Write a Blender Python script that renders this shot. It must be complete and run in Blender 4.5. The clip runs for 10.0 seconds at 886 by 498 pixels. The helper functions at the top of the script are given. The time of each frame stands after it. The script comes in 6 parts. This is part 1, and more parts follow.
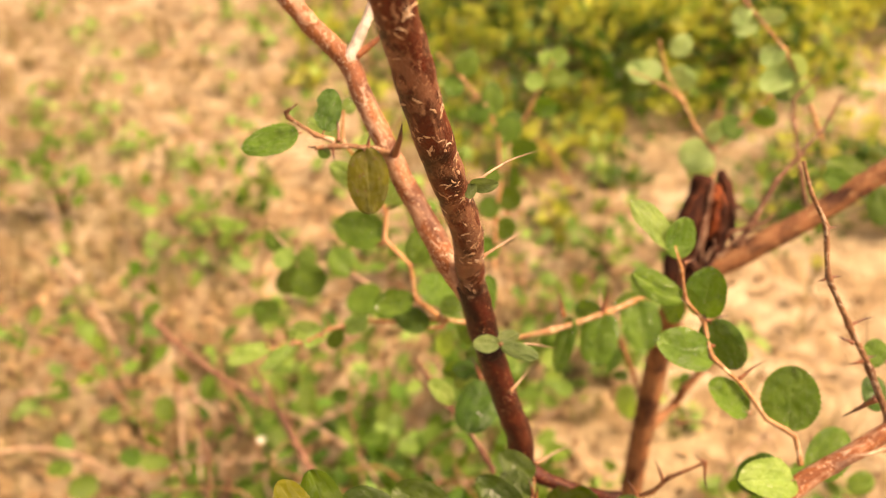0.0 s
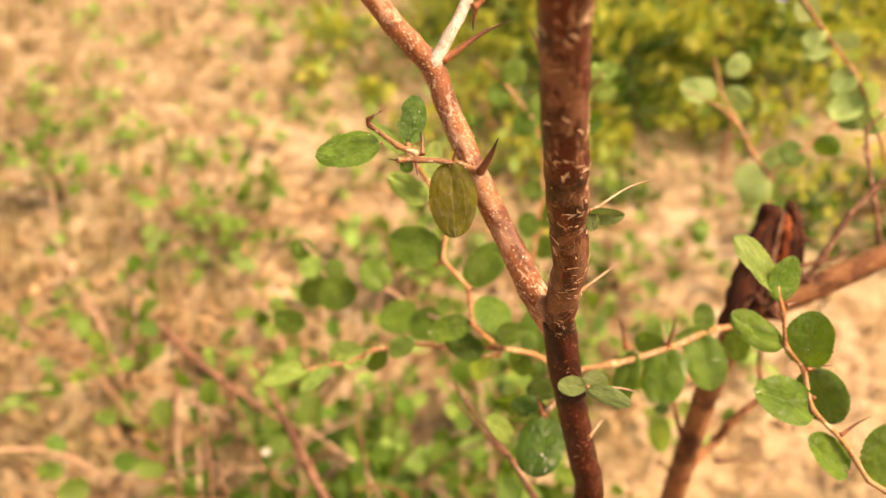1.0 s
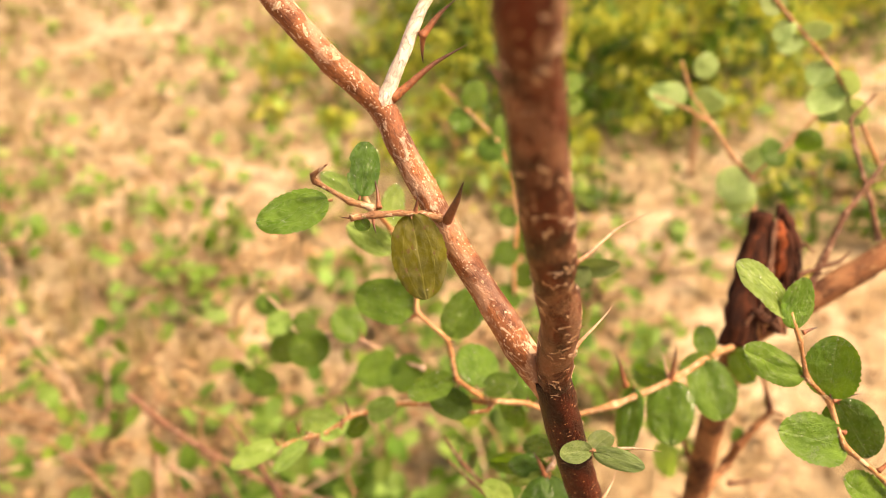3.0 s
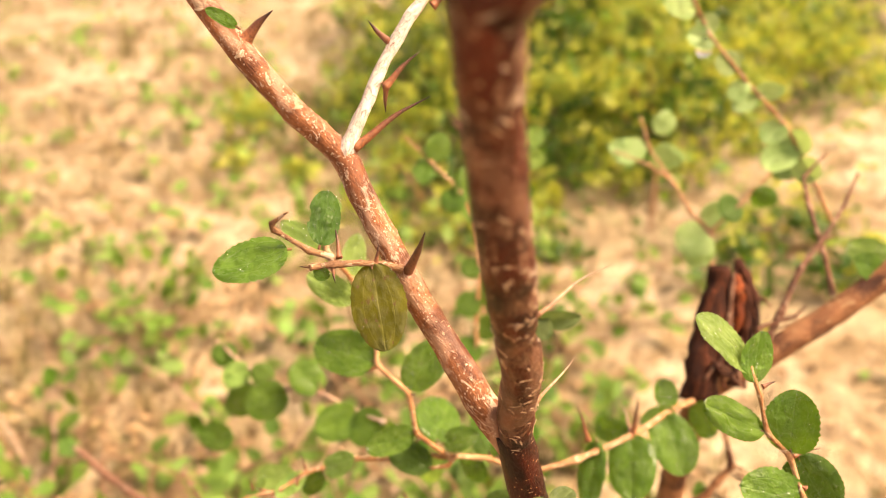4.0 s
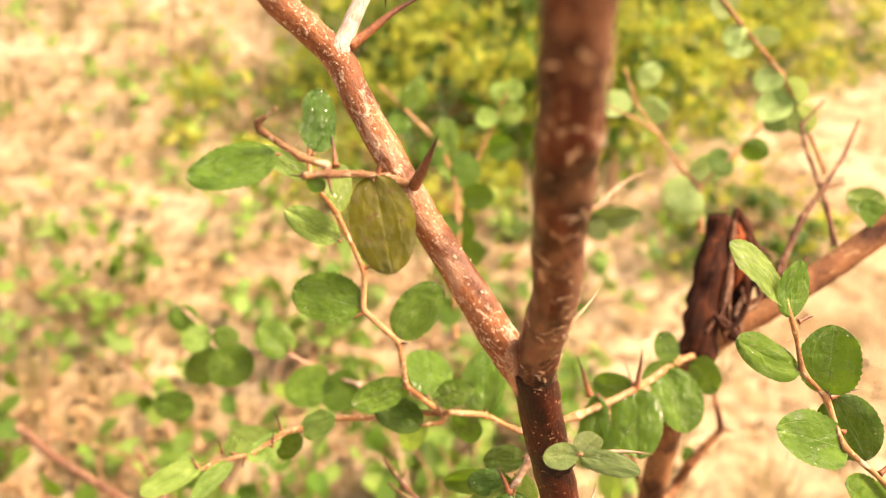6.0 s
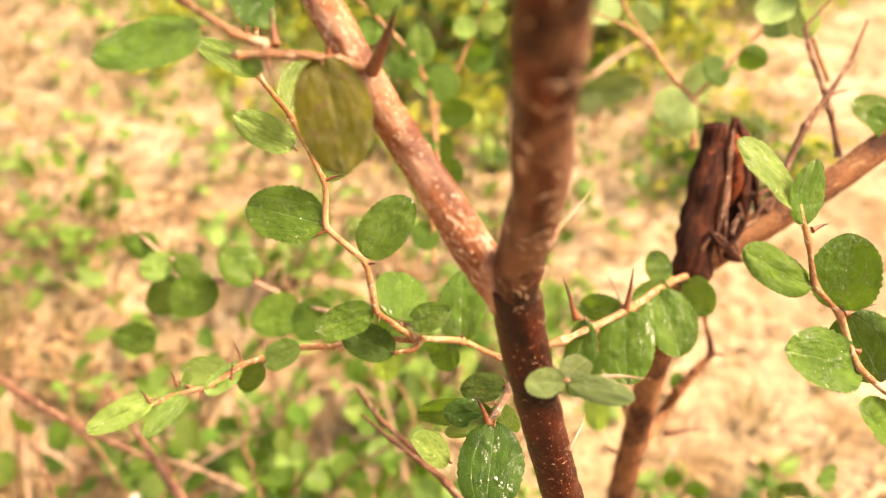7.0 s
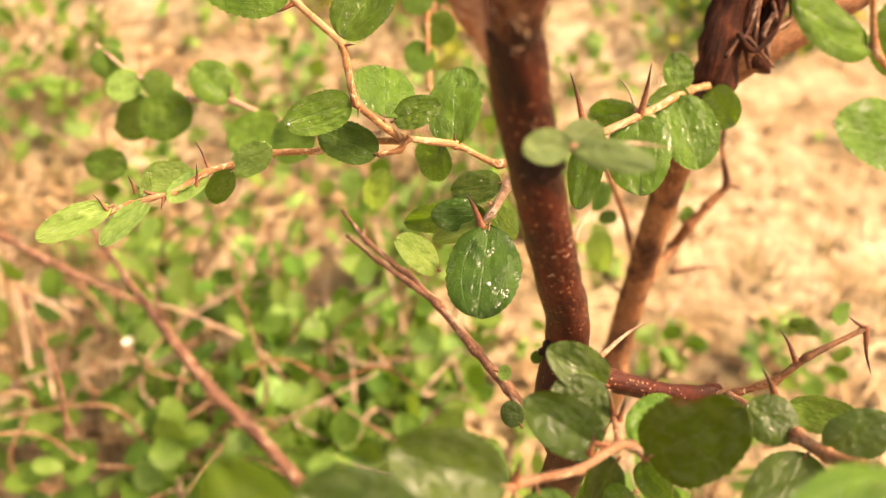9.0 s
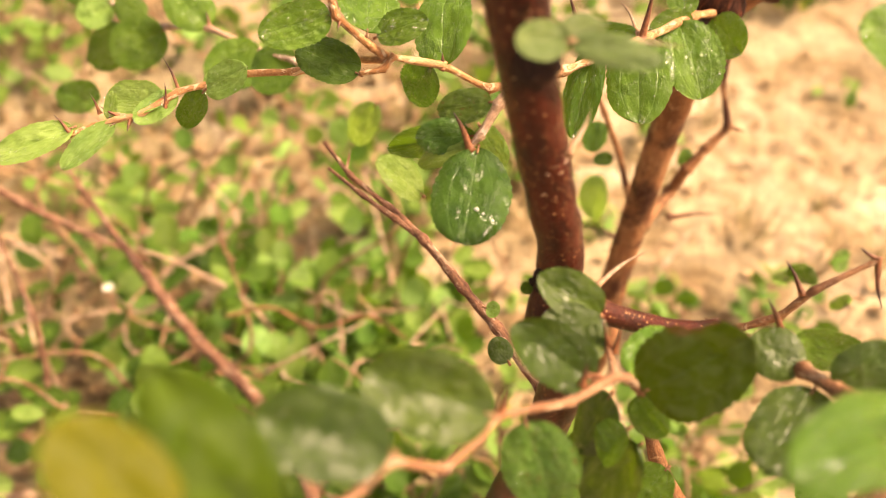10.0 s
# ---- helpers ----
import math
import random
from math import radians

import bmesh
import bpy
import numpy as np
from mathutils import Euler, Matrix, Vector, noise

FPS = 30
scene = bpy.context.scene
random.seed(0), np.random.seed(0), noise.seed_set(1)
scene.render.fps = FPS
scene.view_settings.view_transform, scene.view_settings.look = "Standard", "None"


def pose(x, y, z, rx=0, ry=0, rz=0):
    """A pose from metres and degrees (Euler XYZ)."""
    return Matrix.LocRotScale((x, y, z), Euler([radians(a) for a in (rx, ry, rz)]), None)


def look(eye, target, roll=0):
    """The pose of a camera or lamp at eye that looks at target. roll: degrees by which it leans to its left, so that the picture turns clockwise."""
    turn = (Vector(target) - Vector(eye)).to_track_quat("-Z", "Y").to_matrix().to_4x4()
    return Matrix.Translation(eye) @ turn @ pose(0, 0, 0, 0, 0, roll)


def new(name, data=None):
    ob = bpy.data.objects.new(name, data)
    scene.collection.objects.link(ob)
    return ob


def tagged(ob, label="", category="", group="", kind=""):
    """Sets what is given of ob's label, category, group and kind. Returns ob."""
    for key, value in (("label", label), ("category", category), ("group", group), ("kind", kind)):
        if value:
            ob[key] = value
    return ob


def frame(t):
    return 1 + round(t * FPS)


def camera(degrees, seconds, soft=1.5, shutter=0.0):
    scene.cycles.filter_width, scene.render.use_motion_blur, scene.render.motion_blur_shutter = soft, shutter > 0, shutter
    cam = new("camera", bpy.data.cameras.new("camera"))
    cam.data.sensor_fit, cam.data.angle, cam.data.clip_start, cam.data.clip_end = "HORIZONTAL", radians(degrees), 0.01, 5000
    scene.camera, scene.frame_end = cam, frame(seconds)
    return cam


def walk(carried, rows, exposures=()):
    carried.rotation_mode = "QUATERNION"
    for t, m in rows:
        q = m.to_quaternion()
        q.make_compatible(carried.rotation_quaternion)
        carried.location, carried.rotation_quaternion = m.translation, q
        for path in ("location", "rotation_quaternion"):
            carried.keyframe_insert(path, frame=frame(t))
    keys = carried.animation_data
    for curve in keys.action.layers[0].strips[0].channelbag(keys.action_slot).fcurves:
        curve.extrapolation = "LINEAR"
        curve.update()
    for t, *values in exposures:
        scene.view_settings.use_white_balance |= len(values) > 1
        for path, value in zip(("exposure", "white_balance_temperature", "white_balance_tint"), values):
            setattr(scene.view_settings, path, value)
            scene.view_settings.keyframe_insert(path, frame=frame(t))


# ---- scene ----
cam = camera(59.71, 10.0, soft=1.0)
PATH = [
    (0, (0.03041, 0.01686, 0.87204), (0.02603, 0.41949, 0.57562), -0.73),
    (0.5, (0.00977, 0.02306, 0.85892), (-0.00125, 0.42693, 0.56436), 0.77),
    (1, (-0.00833, 0.04700, 0.86021), (-0.00362, 0.45120, 0.56594), 2.85),
    (1.5, (-0.03421, 0.04256, 0.86036), (-0.02000, 0.45976, 0.58514), 3.67),
    (2, (-0.03431, 0.06032, 0.84579), (0.00379, 0.47028, 0.56211), 4.67),
    (2.5, (0.00068, 0.08079, 0.84305), (0.04861, 0.48003, 0.54588), 2.78),
    (3, (-0.00451, 0.08405, 0.85079), (0.01466, 0.49487, 0.56643), -1.79),
    (3.2, (-0.00413, 0.08221, 0.84915), (0.02288, 0.49978, 0.57546), -0.71),
    (4.3, (-0.00359, 0.08695, 0.84938), (0.04328, 0.51633, 0.59751), 0.29),
    (4.5, (-0.00637, 0.08680, 0.85192), (0.04051, 0.51878, 0.60455), -0.02),
    (5, (-0.01458, 0.08871, 0.84805), (0.03878, 0.52131, 0.60308), 0.71),
    (5.2, (-0.01604, 0.08736, 0.84384), (0.03419, 0.52061, 0.59934), 0.35),
    (6.3, (-0.01872, 0.11348, 0.80186), (0.06417, 0.52374, 0.52833), 3.23),
    (6.5, (-0.01603, 0.11772, 0.79635), (0.06793, 0.52281, 0.51554), 3.04),
    (7, (-0.00965, 0.12545, 0.78953), (0.07318, 0.51880, 0.49219), 3.08),
    (7.5, (-0.00461, 0.12781, 0.77465), (0.07481, 0.51186, 0.46450), 2.58),
    (8, (-0.00177, 0.12904, 0.76917), (0.07630, 0.50206, 0.44551), 3.01),
    (8.5, (-0.00225, 0.13091, 0.75904), (0.07206, 0.48910, 0.41819), 3.17),
    (9, (-0.00155, 0.13317, 0.74770), (0.07243, 0.47311, 0.38859), 3.61),
    (9.5, (0.00253, 0.13581, 0.73524), (0.07772, 0.45902, 0.36123), 4.60),
    (10, (0.00189, 0.13611, 0.72954), (0.07866, 0.45610, 0.35310), 5.10),
]
walk(cam, [(t, look(eye, target, roll)) for t, eye, target, roll in PATH], [(0, 1.25, 10350, 27), (2, 1.29, 10150, 25), (4, 1.49, 9050, 22), (7, 1.67, 9100, 23), (10, 1.56, 9550, 23)])
cam.data.dof.use_dof = True
cam.data.dof.focus_distance = 0.25
cam.data.dof.aperture_fstop = 7.8

# ---- world and sun ----
SUN_DIR = Vector((0.55, -0.05, 0.83)).normalized()
world = bpy.data.worlds.new("sky")
scene.world = world
world.use_nodes = True
wn = world.node_tree
sky = wn.nodes.new("ShaderNodeTexSky")
sky.sky_type = "NISHITA"
sky.sun_disc = False
sky.sun_elevation = math.asin(SUN_DIR.z)
sky.sun_rotation = math.atan2(SUN_DIR.x, SUN_DIR.y)
sky.dust_density = 8.0
background = wn.nodes["Background"]
background.inputs["Strength"].default_value = 0.09
wn.links.new(sky.outputs[0], background.inputs["Color"])
sun_data = bpy.data.lights.new("sun", "SUN")
sun_data.energy = 2.75
sun_data.angle = radians(20)
sun_data.color = (1.0, 0.93, 0.82)
sun = new("sun", sun_data)
sun.matrix_world = look(SUN_DIR * 20, (0, 0, 0))


# ---- materials ----
def material(name):
    m = bpy.data.materials.new(name)
    m.use_nodes = True
    return m, m.node_tree, m.node_tree.nodes["Principled BSDF"]


def node(tree, kind, **inputs):
    n = tree.nodes.new(kind)
    for key, value in inputs.items():
        n.inputs[key.replace("_", " ")].default_value = value
    return n


def ramp(tree, source, *stops):
    r = tree.nodes.new("ShaderNodeValToRGB")
    els = r.color_ramp.elements
    while len(els) < len(stops):
        els.new(0.5)
    for e, (place, colour) in zip(els, stops):
        e.position = place
        e.color = (*colour, 1) if len(colour) == 3 else colour
    tree.links.new(source, r.inputs[0])
    return r


def mix(tree, a, b, factor, mode="MIX"):
    m = tree.nodes.new("ShaderNodeMix")
    m.data_type, m.blend_type = "RGBA", mode
    for socket, value in ((m.inputs[0], factor), (m.inputs[6], a), (m.inputs[7], b)):
        if hasattr(value, "is_output"):
            tree.links.new(value, socket)
        else:
            socket.default_value = value if not isinstance(value, tuple) else (*value, 1)[:4]
    return m.outputs[2]


def bump(tree, height, strength, distance, shader):
    b = node(tree, "ShaderNodeBump", Strength=strength, Distance=distance)
    tree.links.new(height, b.inputs["Height"])
    tree.links.new(b.outputs[0], shader.inputs["Normal"])
    return b


def bark_material(name, deep, mid, flake, flake_from, speck=0.5, rough=0.55, patch=0.0, stains=1.0, fibre=0.0):
    """Bark with long pale flakes, small lenticels and dark stains; its grain follows the limb."""
    m, t, p = material(name)
    at = t.nodes.new("ShaderNodeAttribute")
    at.attribute_name = "grain"
    stretch = node(t, "ShaderNodeMapping", Scale=(1, 1, 0.45))
    t.links.new(at.outputs["Vector"], stretch.inputs[0])
    tone = node(t, "ShaderNodeTexNoise", Scale=170.0, Detail=6.0, Roughness=0.6)
    t.links.new(stretch.outputs[0], tone.inputs["Vector"])
    base = ramp(t, tone.outputs[0], (0.3, deep), (0.65, mid))
    flakes = node(t, "ShaderNodeTexNoise", Scale=210.0, Detail=4.0, Roughness=0.55, Distortion=1.4)
    peel = node(t, "ShaderNodeMapping", Scale=(1.25, 1.25, 0.62))
    t.links.new(at.outputs["Vector"], peel.inputs[0])
    t.links.new(peel.outputs[0], flakes.inputs["Vector"])
    where = ramp(t, flakes.outputs[0], (flake_from, (0, 0, 0)), (flake_from + 0.05, (1, 1, 1)))
    dots = node(t, "ShaderNodeTexVoronoi", Scale=950.0)
    t.links.new(at.outputs["Vector"], dots.inputs["Vector"])
    apart = t.nodes.new("ShaderNodeSeparateColor")
    t.links.new(dots.outputs["Color"], apart.inputs[0])
    reach = t.nodes.new("ShaderNodeMath")
    reach.operation = "MULTIPLY"
    reach.inputs[1].default_value = 0.62
    t.links.new(apart.outputs[0], reach.inputs[0])
    nearer = t.nodes.new("ShaderNodeMath")
    nearer.operation = "SUBTRACT"
    t.links.new(reach.outputs[0], nearer.inputs[0])
    t.links.new(dots.outputs["Distance"], nearer.inputs[1])
    spots = ramp(t, nearer.outputs[0], (0.22, (0, 0, 0)), (0.36, (1, 1, 1)))
    grit = node(t, "ShaderNodeTexNoise", Scale=1500.0, Detail=3.0, Roughness=0.7)
    t.links.new(stretch.outputs[0], grit.inputs["Vector"])
    crumbs = ramp(t, grit.outputs[0], (0.34, (0.55, 0.5, 0.48)), (0.6, (1.18, 1.15, 1.12)))
    rough_base = mix(t, base.outputs[0], crumbs.outputs[0], 0.85, "MULTIPLY")
    edge = node(t, "ShaderNodeTexNoise", Scale=700.0, Detail=2.0)
    t.links.new(at.outputs["Vector"], edge.inputs["Vector"])
    worn = mix(t, where.outputs[0], edge.outputs[0], 0.45, "MULTIPLY")
    c = mix(t, rough_base, flake, worn)
    gain = t.nodes.new("ShaderNodeMath")
    gain.operation = "MULTIPLY"
    gain.inputs[1].default_value = speck
    t.links.new(spots.outputs[0], gain.inputs[0])
    c = mix(t, c, tuple(min(1, 1.15 * v) for v in flake), gain.outputs[0])
    if patch:
        crack = node(t, "ShaderNodeTexNoise", Scale=190.0, Detail=3.0, Roughness=0.6, Distortion=0.5)
        t.links.new(peel.outputs[0], crack.inputs["Vector"])
        ridge = ramp(t, crack.outputs[0], (0.485, (0, 0, 0)), (0.497, (1, 1, 1)), (0.503, (1, 1, 1)), (0.515, (0, 0, 0)))
        area = ramp(t, flakes.outputs[0], (0.47, (0, 0, 0)), (0.53, (1, 1, 1)))
        torn = mix(t, ridge.outputs[0], area.outputs[0], 1.0, "MULTIPLY")
        c = mix(t, c, tuple(min(1, 1.2 * v) for v in flake), mix(t, (0, 0, 0), torn, min(1.0, patch * 1.6)))
        film = node(t, "ShaderNodeTexNoise", Scale=105.0, Detail=5.0, Roughness=0.6, Distortion=0.8)
        t.links.new(stretch.outputs[0], film.inputs["Vector"])
        film_on = ramp(t, film.outputs[0], (0.5, (0, 0, 0)), (0.57, (patch, patch, patch)))
        c = mix(t, c, tuple(0.55 * f + 0.45 * d for f, d in zip(flake, mid)), film_on.outputs[0])
    stain = node(t, "ShaderNodeTexNoise", Scale=60.0, Detail=4.0)
    t.links.new(at.outputs["Vector"], stain.inputs["Vector"])
    dark = ramp(t, stain.outputs[0], (0.36, (0.28, 0.23, 0.25)), (0.5, (1, 1, 1)))
    c = mix(t, c, dark.outputs[0], stains, "MULTIPLY")
    t.links.new(c, p.inputs["Base Color"])
    p.inputs["Roughness"].default_value = rough
    p.inputs["Specular IOR Level"].default_value = 0.22
    relief = where.outputs[0]
    if fibre:
        run = node(t, "ShaderNodeMapping", Scale=(1, 1, 0.07))
        t.links.new(at.outputs["Vector"], run.inputs[0])
        strand = node(t, "ShaderNodeTexNoise", Scale=620.0, Detail=5.0, Roughness=0.65)
        t.links.new(run.outputs[0], strand.inputs["Vector"])
        tint = ramp(t, strand.outputs[0], (0.36, (0.3, 0.28, 0.27)), (0.64, (1.5, 1.4, 1.3)))
        t.links.new(mix(t, c, tint.outputs[0], fibre, "MULTIPLY"), p.inputs["Base Color"])
        tall = t.nodes.new("ShaderNodeMath")
        tall.operation = "MULTIPLY"
        tall.inputs[1].default_value = 3.0 * fibre
        t.links.new(strand.outputs[0], tall.inputs[0])
        relief = tall.outputs[0]
    both = t.nodes.new("ShaderNodeMath")
    both.operation = "ADD"
    t.links.new(relief, both.inputs[0])
    t.links.new(tone.outputs[0], both.inputs[1])
    total = t.nodes.new("ShaderNodeMath")
    total.operation = "ADD"
    t.links.new(both.outputs[0], total.inputs[0])
    t.links.new(grit.outputs[0], total.inputs[1])
    bump(t, total.outputs[0], 0.8, 0.0006, p)
    return m


BARK = bark_material("red_bark", (0.026, 0.005, 0.004), (0.118, 0.021, 0.009), (0.5, 0.3, 0.19), 0.63, 0.4, 0.42, 0.4)
# smooth red bark; base deepened to paint the shade on the lower stem
BARK_SMOOTH = bark_material("dark_red_bark", (0.014, 0.0024, 0.0022), (0.082, 0.0115, 0.0055), (0.42, 0.22, 0.11), 0.74, 0.8, 0.38, 0.04)
# flaked bark, pale itself; its base colour also carries the left fork's sunlight
BARK_FLAKED_LIT = bark_material("flaked_lit_bark", (0.17, 0.056, 0.024), (0.35, 0.132, 0.055), (0.66, 0.48, 0.35), 0.6, 0.85, 0.48, 0.5, 0.75)
FLAKE = bark_material("peeling_flake", (0.36, 0.22, 0.13), (0.62, 0.46, 0.32), (0.74, 0.6, 0.46), 0.55, 0.2, 0.6, 0.0, 0.3)
BARK_PALE = bark_material("pale_bark", (0.62, 0.53, 0.44), (0.74, 0.66, 0.57), (0.8, 0.74, 0.66), 0.5, 0.3, 0.6, 0.0, 0.35)
BARK_B = bark_material("brown_bark", (0.15, 0.06, 0.027), (0.33, 0.15, 0.07), (0.46, 0.27, 0.14), 0.6, 0.2, 0.7, 0.25)
STUMP = bark_material("charred_wood", (0.028, 0.009, 0.005), (0.1, 0.03, 0.013), (0.24, 0.07, 0.03), 0.64, 0.0, 0.85, 0.0, 0.8, 1.0)
HEARTWOOD = bark_material("torn_heartwood", (0.1, 0.024, 0.008), (0.34, 0.085, 0.026), (0.48, 0.2, 0.08), 0.62, 0.0, 0.8, 0.0, 0.8, 1.0)
TWIG = bark_material("tan_twig", (0.3, 0.125, 0.05), (0.54, 0.285, 0.13), (0.74, 0.55, 0.36), 0.56, 0.3, 0.55, 0.35, 0.3)
TWIG_PALE = bark_material("pale_twig", (0.42, 0.26, 0.17), (0.58, 0.4, 0.28), (0.74, 0.6, 0.48), 0.55, 0.2)
TWIG_DULL = bark_material("dull_twig", (0.15, 0.068, 0.035), (0.36, 0.2, 0.105), (0.6, 0.45, 0.31), 0.54, 0.3, 0.7, 0.0, 0.5)
TWIG_RED = bark_material("red_brown_twig", (0.14, 0.055, 0.028), (0.36, 0.18, 0.095), (0.58, 0.42, 0.28), 0.6, 0.25, 0.5, 0.2, 0.5)
DEAD = bark_material("dead_wood", (0.12, 0.055, 0.036), (0.26, 0.135, 0.085), (0.44, 0.31, 0.22), 0.55, 0.1, 0.8, 0.0, 0.7, 0.6)
KNOT = bark_material("dark_knot", (0.006, 0.004, 0.005), (0.028, 0.011, 0.01), (0.1, 0.05, 0.035), 0.68, 0.1, 0.7)


def thorn_material(name, foot, middle, point):
    """Thorn wood, changing colour from its foot to its point, with fine grain."""
    m, t, p = material(name)
    along = t.nodes.new("ShaderNodeAttribute")
    along.attribute_name = "along"
    at = t.nodes.new("ShaderNodeAttribute")
    at.attribute_name = "grain"
    c = ramp(t, along.outputs["Fac"], (0.05, foot), (0.4, middle), (0.85, point)).outputs[0]
    grain = node(t, "ShaderNodeTexNoise", Scale=900.0, Detail=4.0, Roughness=0.7)
    t.links.new(at.outputs["Vector"], grain.inputs["Vector"])
    tone = ramp(t, grain.outputs[0], (0.35, (0.5, 0.48, 0.46)), (0.65, (1.25, 1.25, 1.25)))
    t.links.new(mix(t, c, tone.outputs[0], 1.0, "MULTIPLY"), p.inputs["Base Color"])
    p.inputs["Roughness"].default_value = 0.45
    bump(t, grain.outputs[0], 0.5, 0.0004, p)
    return m


THORN = thorn_material("thorn_brown", (0.3, 0.105, 0.042), (0.19, 0.068, 0.032), (0.045, 0.017, 0.012))
THORN_PALE = thorn_material("thorn_pale", (0.34, 0.17, 0.09), (0.42, 0.3, 0.2), (0.26, 0.15, 0.09))


def leaf_material(name, low, high, through_colour, rough=0.45, spots=0.0, relief=1.0, wetness=1.0, burn=None, thin=0.26, shine=(0.2, 0.5)):
    """A leaf blade: mottled green, pale midrib and two nerves from the base, fine net of veins, wet gloss, light passing through."""
    m, t, p = material(name)
    uv = t.nodes.new("ShaderNodeUVMap")
    sep = t.nodes.new("ShaderNodeSeparateXYZ")
    t.links.new(uv.outputs[0], sep.inputs[0])
    info = t.nodes.new("ShaderNodeObjectInfo")
    geo = t.nodes.new("ShaderNodeNewGeometry")

    def maths(op, a, b=None, clamp=False):
        n = t.nodes.new("ShaderNodeMath")
        n.operation, n.use_clamp = op, clamp
        for s, v in zip(n.inputs, (a, b)):
            if v is None:
                continue
            if hasattr(v, "is_output"):
                t.links.new(v, s)
            else:
                s.default_value = v
        return n.outputs[0]

    own = maths("FRACT", maths("ADD", info.outputs["Random"], geo.outputs["Random Per Island"]))
    shift = t.nodes.new("ShaderNodeVectorMath")
    shift.operation = "ADD"
    t.links.new(uv.outputs[0], shift.inputs[0])
    spread = t.nodes.new("ShaderNodeVectorMath")
    spread.operation = "SCALE"
    spread.inputs[0].default_value = (31.0, 17.0, 9.0)
    t.links.new(own, spread.inputs["Scale"])
    t.links.new(spread.outputs[0], shift.inputs[1])
    tone = node(t, "ShaderNodeTexNoise", Scale=3.2, Detail=6.0, Roughness=0.62)
    t.links.new(shift.outputs[0], tone.inputs["Vector"])
    c = ramp(t, tone.outputs[0], (0.32, low), (0.68, high)).outputs[0]
    hue = node(t, "ShaderNodeHueSaturation")
    vary = node(t, "ShaderNodeMapRange", To_Min=0.72, To_Max=1.25)
    t.links.new(own, vary.inputs["Value"])
    t.links.new(vary.outputs[0], hue.inputs["Value"])
    turn = node(t, "ShaderNodeMapRange", To_Min=0.482, To_Max=0.512)
    t.links.new(maths("FRACT", maths("MULTIPLY", own, 7.3)), turn.inputs["Value"])
    t.links.new(turn.outputs[0], hue.inputs["Hue"])
    t.links.new(c, hue.inputs["Color"])

    u = sep.outputs["X"]
    across = maths("ABSOLUTE", maths("SUBTRACT", sep.outputs["Y"], 0.5))

    def line(distance, width):
        return maths("SUBTRACT", 1.0, maths("DIVIDE", distance, width), True)

    rib = line(across, 0.02)
    arch = maths("MULTIPLY", maths("POWER", maths("SINE", maths("MULTIPLY", u, 3.0)), 0.7), 0.27)
    nerve = maths("MULTIPLY", line(maths("ABSOLUTE", maths("SUBTRACT", across, arch)), 0.014), 0.75)
    slope = maths("SUBTRACT", u, maths("MULTIPLY", maths("POWER", across, 1.2), 0.6))
    side = maths("ABSOLUTE", maths("SUBTRACT", maths("FRACT", maths("MULTIPLY", slope, 6.5)), 0.5))
    vein = maths("MULTIPLY", line(side, 0.05), 0.28)
    lines = maths("MAXIMUM", maths("MAXIMUM", rib, nerve), vein)
    net = node(t, "ShaderNodeTexVoronoi", Scale=26.0)
    net.feature = "DISTANCE_TO_EDGE"
    t.links.new(shift.outputs[0], net.inputs["Vector"])
    mesh = line(net.outputs["Distance"], 0.07)
    c = mix(t, hue.outputs[0], (0.72, 0.74, 0.7), maths("MULTIPLY", mesh, 0.55), "MULTIPLY")
    c = mix(t, c, tuple(min(1, v * 1.5 + 0.045) for v in high), maths("MULTIPLY", lines, 0.38))
    if spots:
        flecks = node(t, "ShaderNodeTexNoise", Scale=9.0, Detail=2.0)
        t.links.new(shift.outputs[0], flecks.inputs["Vector"])
        c = mix(t, c, (0.1, 0.045, 0.018), maths("MULTIPLY", maths("GREATER_THAN", flecks.outputs[0], 0.66), spots))
    if burn:
        rag = node(t, "ShaderNodeTexNoise", Scale=7.0, Detail=4.0)
        t.links.new(uv.outputs[0], rag.inputs["Vector"])
        gap = t.nodes.new("ShaderNodeVectorMath")
        gap.operation = "DISTANCE"
        t.links.new(uv.outputs[0], gap.inputs[0])
        gap.inputs[1].default_value = (*burn, 0.0)
        near = maths("ADD", gap.outputs["Value"], maths("MULTIPLY", maths("SUBTRACT", rag.outputs[0], 0.5), 0.25))
        c = mix(t, c, (0.11, 0.04, 0.018), ramp(t, near, (0.2, (1, 1, 1)), (0.25, (0, 0, 0))).outputs[0])
    t.links.new(c, p.inputs["Base Color"])
    wet = node(t, "ShaderNodeTexNoise", Scale=5.0, Detail=4.0, Distortion=0.8)
    t.links.new(shift.outputs[0], wet.inputs["Vector"])
    gloss = node(t, "ShaderNodeMapRange", From_Min=0.44, From_Max=0.58, To_Min=rough + 0.12, To_Max=rough + 0.1 - (rough - 0.06) * wetness)
    t.links.new(wet.outputs[0], gloss.inputs["Value"])
    t.links.new(gloss.outputs[0], p.inputs["Roughness"])
    gleam = node(t, "ShaderNodeMapRange", From_Min=0.44, From_Max=0.58, To_Min=shine[0], To_Max=shine[1])
    t.links.new(wet.outputs[0], gleam.inputs["Value"])
    t.links.new(gleam.outputs[0], p.inputs["Specular IOR Level"])
    cells = node(t, "ShaderNodeTexVoronoi", Scale=22.0)
    t.links.new(shift.outputs[0], cells.inputs["Vector"])
    beads = maths("MAXIMUM", maths("SUBTRACT", 0.36, cells.outputs["Distance"]), 0.0)
    drops = maths("MULTIPLY", maths("MULTIPLY", beads, maths("GREATER_THAN", wet.outputs[0], 0.48)), wetness)
